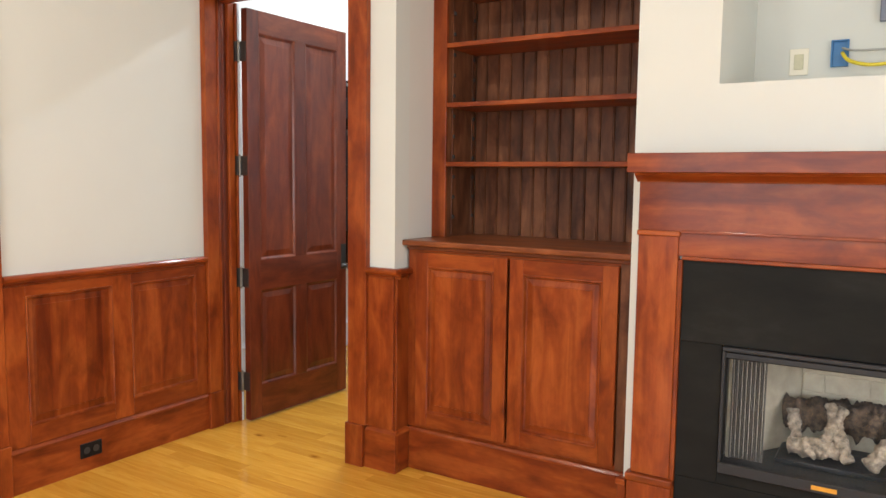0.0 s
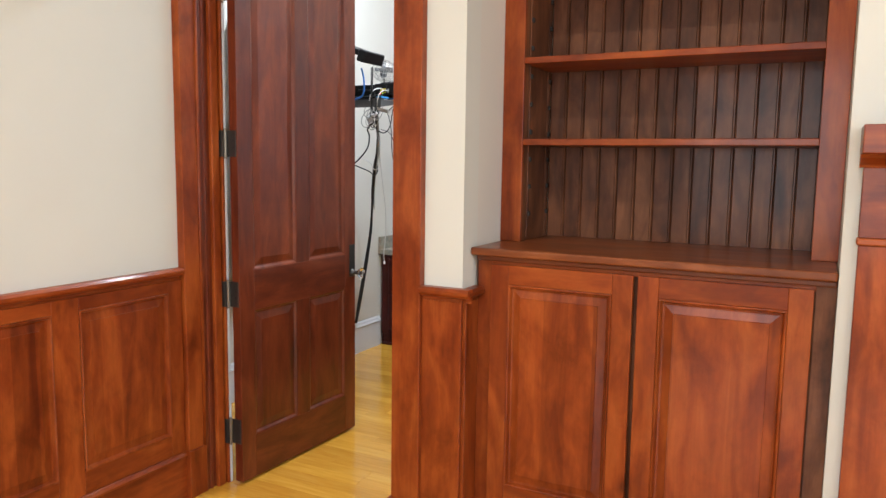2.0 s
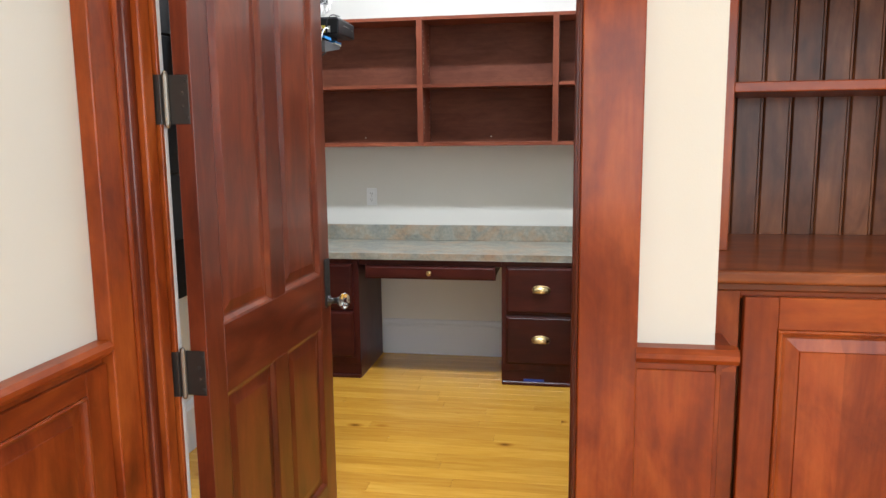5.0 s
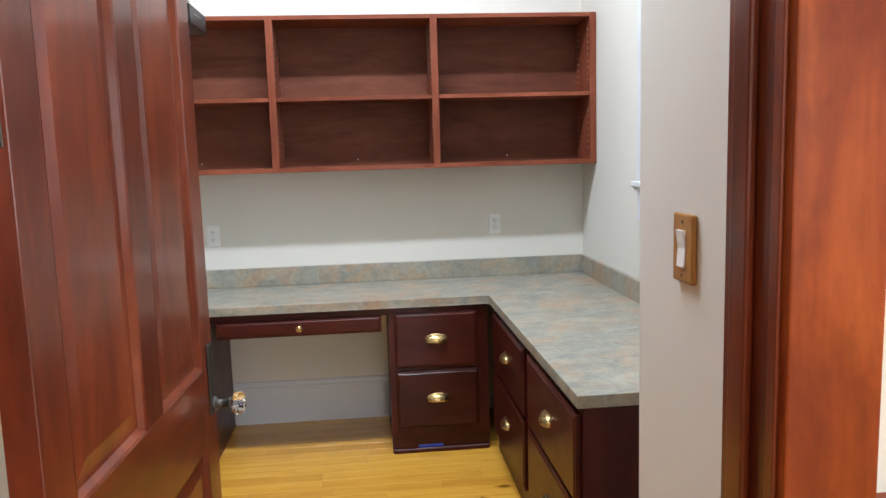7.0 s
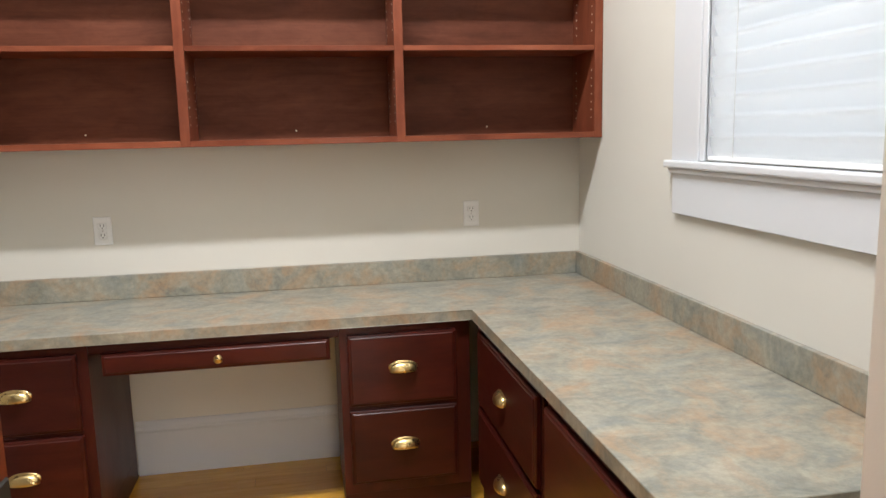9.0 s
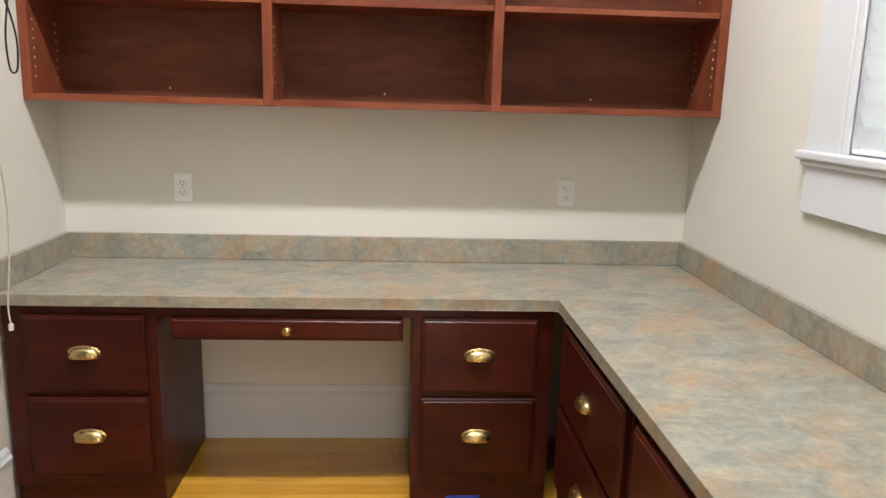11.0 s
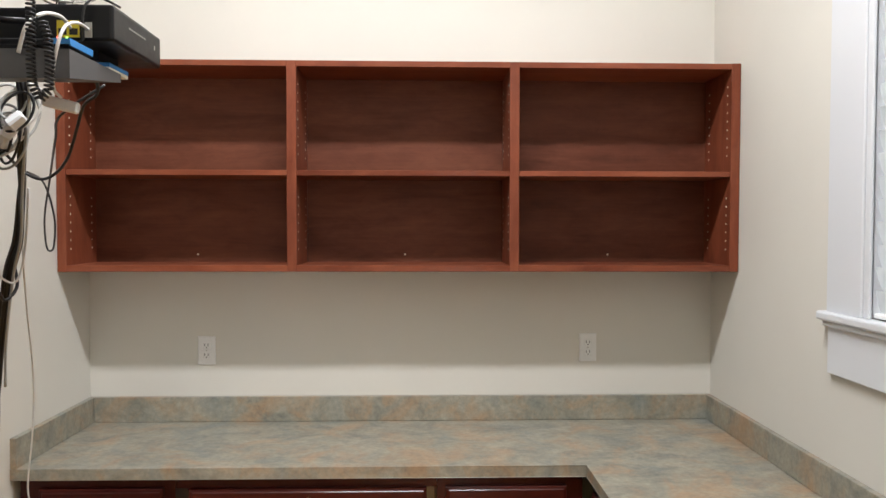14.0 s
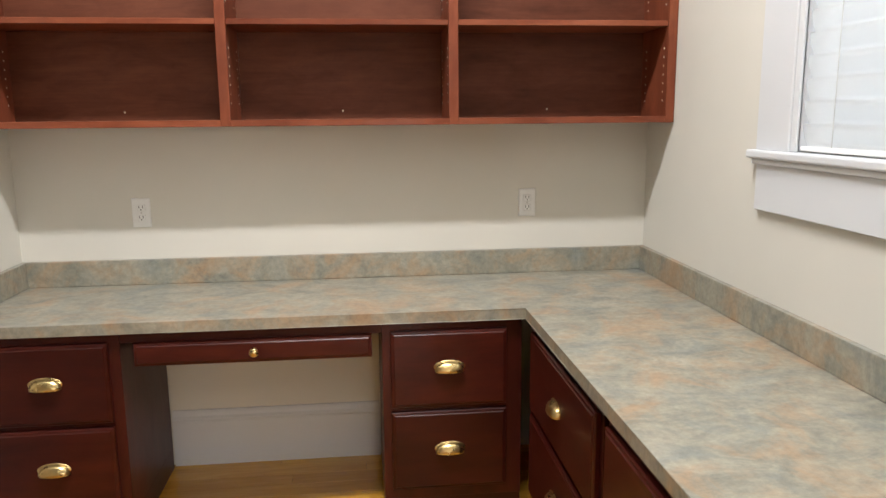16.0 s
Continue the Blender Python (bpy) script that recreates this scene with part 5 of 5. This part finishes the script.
for i in range(len(HANG) - 1):
    p0, p1 = Vector(HANG[i]), Vector(HANG[i + 1])
    d = (p1 - p0).normalized()
    side = d.cross(Vector((0, 1, 0))).normalized()
    steps = max(int((p1 - p0).length / 0.0011), 4)
    for k in range(steps):
        q = p0.lerp(p1, k / steps)
        a = len(coil) * 1.05
        coil.append(q + 0.0058 * (math.cos(a) * side + math.sin(a) * Vector((0, 1, 0))))
cord("coiled_cord", coil, 0.0021, CORDB, "black coiled telephone cord hanging in a loop")
# tangle of grey and white network cables
for k in range(12):
    c = Vector((-3.51 + rng.uniform(-0.035, 0.03), 4.92 + rng.uniform(-0.04, 0.03), 1.785 + rng.uniform(-0.045, 0.04)))
    r, tilt = rng.uniform(0.025, 0.055), rng.uniform(-0.8, 0.8)
    pts = [c + Vector((r * math.cos(a) * math.cos(tilt), r * math.cos(a) * math.sin(tilt), r * 1.2 * math.sin(a + 0.4))) for a in (2 * math.pi * j / 12 * 1.3 for j in range(13))]
    cord("network_cable", pts, 0.003, (CORDG, CORDW, CORDG, CORDB)[k % 4], "network cable coiled in a tangle below the shelf")
for k in range(3):
    pl = part("plug", moved(box_bm(-0.014, 0.014, -0.012, 0.012, -0.02, 0.02, 0.004), pose(-3.53 + 0.02 * k, 4.9 - 0.01 * k, 1.75 + 0.018 * k, 20 * k, 30, 40 * k)), WHITEP)
    tagged(pl, "white plug hanging in the cable tangle", "plug", "plugs in the tangle")
cord("white_cable", [(-3.385, 4.58, 1.942), (-3.426, 4.66, 1.96), (-3.478, 4.85, 1.95), (-3.522, 4.95, 1.81), (-3.539, 5.0, 1.738), (-3.577, 5.08, 1.664), (-3.65, 5.2, 1.524), (-3.726, 5.36, 1.329), (-3.783, 5.5, 1.109), (-3.819, 5.56, 0.92), (-3.849, 5.585, 0.752), (-3.847, 5.588, 0.69)], 0.0026, CORDW, "thin white cable hanging in front of the desk")
pg = part("plug", box_bm(-3.853, -3.841, 5.582, 5.594, 0.668, 0.691, 0.001), WHITEP)
tagged(pg, "small clear telephone plug on a white cable end", "plug")
cord("white_cable", [(-3.222, 4.556, 1.905), (-3.221, 4.52, 1.914), (-3.226, 4.47, 1.905), (-3.238, 4.442, 1.878), (-3.252, 4.443, 1.835)], 0.0032, CORDW, "white cable plugged into the modem")
cord("white_cable", [(-3.192, 4.557, 1.903), (-3.186, 4.5, 1.899), (-3.18, 4.44, 1.872), (-3.192, 4.435, 1.82), (-3.225, 4.5, 1.79), (-3.27, 4.62, 1.795)], 0.0028, CORDW, "white cable looping from the modem to its adapter")
ad = part("power_adapter", moved(box_bm(-0.03, 0.034, -0.011, 0.011, -0.011, 0.011, 0.003), pose(-3.31, 4.7, 1.795, 0, 13, 10)), WHITEP)
tagged(ad, "small white power adapter hanging from a cable", "adapter")
cord("black_cable", [(-3.3, 4.8, 1.9), (-3.305, 4.86, 1.85), (-3.34, 4.87, 1.82), (-3.368, 4.9, 1.779), (-3.413, 4.95, 1.715), (-3.468, 5.0, 1.68), (-3.501, 5.0, 1.668), (-3.54, 5.0, 1.686), (-3.552, 4.95, 1.721)], 0.0036, CORDB, "black cable swagged below the modem")
cord("black_cable", [(-3.639, 5.2, 1.7), (-3.718, 5.45, 1.684), (-3.772, 5.62, 1.587), (-3.803, 5.68, 1.496), (-3.818, 5.684, 1.476), (-3.83, 5.684, 1.496), (-3.792, 5.6, 1.586), (-3.675, 5.4, 1.697), (-3.513, 5.1, 1.776), (-3.431, 4.955, 1.81), (-3.33, 4.955, 1.88)], 0.003, CORDB, "black cable hanging in a long loop")
cord("white_cable", [(-3.76, 4.98, 1.53), (-3.676, 5.1, 1.47), (-3.67, 5.14, 1.425), (-3.645, 5.16, 1.418), (-3.613, 5.14, 1.496), (-3.555, 5.05, 1.649)], 0.003, CORDW, "white cable hanging from the tangle")
cord("black_cable", [(-3.76, 4.97, 1.46), (-3.677, 5.1, 1.403), (-3.664, 5.14, 1.37), (-3.65, 5.17, 1.402), (-3.655, 5.17, 1.45)], 0.0042, CORDB, "black cable hanging from the bundle")
cord("black_cable", [(-3.52, 4.92, 1.74), (-3.56, 4.9, 1.69), (-3.578, 4.95, 1.644), (-3.599, 4.95, 1.554), (-3.68, 4.9, 1.45), (-3.76, 4.8, 1.4)], 0.005, CORDB, "black cable hanging from the tangle")
cord("blue_cable", [(-3.32, 4.46, 2.03), (-3.292, 4.44, 1.98), (-3.281, 4.43, 1.93), (-3.283, 4.43, 1.89), (-3.3, 4.43, 1.86), (-3.36, 4.43, 1.84)], 0.0055, BLUEC, "blue network cable looping over the shelf")
cord("black_cable", [(-3.165, 4.63, 1.962), (-3.178, 4.575, 1.962), (-3.19, 4.548, 1.945), (-3.196, 4.545, 1.915), (-3.197, 4.55, 1.886), (-3.205, 4.553, 1.878)], 0.0022, CORDB, "black cable arching over the modem")

# ---------------------------------------------------------------- plank floor, last
PW = 0.083
rng = random.Random(11)
rest = bmesh.new()
near = 0


def plank_bm(x0, x1, y0, y1, into):
    c = 0.0007
    a = [into.verts.new(p) for p in ((x0, y0, -0.013), (x1, y0, -0.013), (x1, y1, -0.013), (x0, y1, -0.013))]
    b = [into.verts.new(p) for p in ((x0, y0, -c), (x1, y0, -c), (x1, y1, -c), (x0, y1, -c))]
    d = [into.verts.new(p) for p in ((x0 + c, y0 + c, 0), (x1 - c, y0 + c, 0), (x1 - c, y1 - c, 0), (x0 + c, y1 - c, 0))]
    for lo_, hi_ in ((a, b), (b, d)):
        for i in range(4):
            into.faces.new((lo_[i], lo_[(i + 1) % 4], hi_[(i + 1) % 4], hi_[i]))
    into.faces.new(d)


def plank_rows(x_lo, x_hi, y_lo, y_hi):
    global near
    rows = int((y_hi - y_lo) / PW) + 1
    for r in range(rows):
        y0 = y_lo + r * PW
        y1 = min(y0 + PW - 0.0006, y_hi)
        if y1 - y0 < 0.005:
            continue
        x = x_lo - rng.uniform(0, 0.6)
        while x < x_hi:
            ln = rng.uniform(0.45, 1.5)
            a, b = max(x, x_lo), min(x + ln - 0.0006, x_hi)
            if b - a > 0.02:
                if near < 300 and b > -3.35 and a < -1.9 and 1.5 < y0 < 6.3:
                    bm = bmesh.new()
                    plank_bm(a, b, y0, y1, bm)
                    part("plank", bm, FLOORM, subfloor)
                    near += 1
                else:
                    plank_bm(a, b, y0, y1, rest)
            x += ln


plank_rows(OFF_W, OFF_E, 3.0, OFF_N)
plank_rows(LEFT_X, LIV_E, LIV_S, 3.0)
plank_rows(OFF_E, LIV_E, 3.0, 3.08)
tagged(part("plank_field", rest, FLOORM, subfloor), kind="stuff")
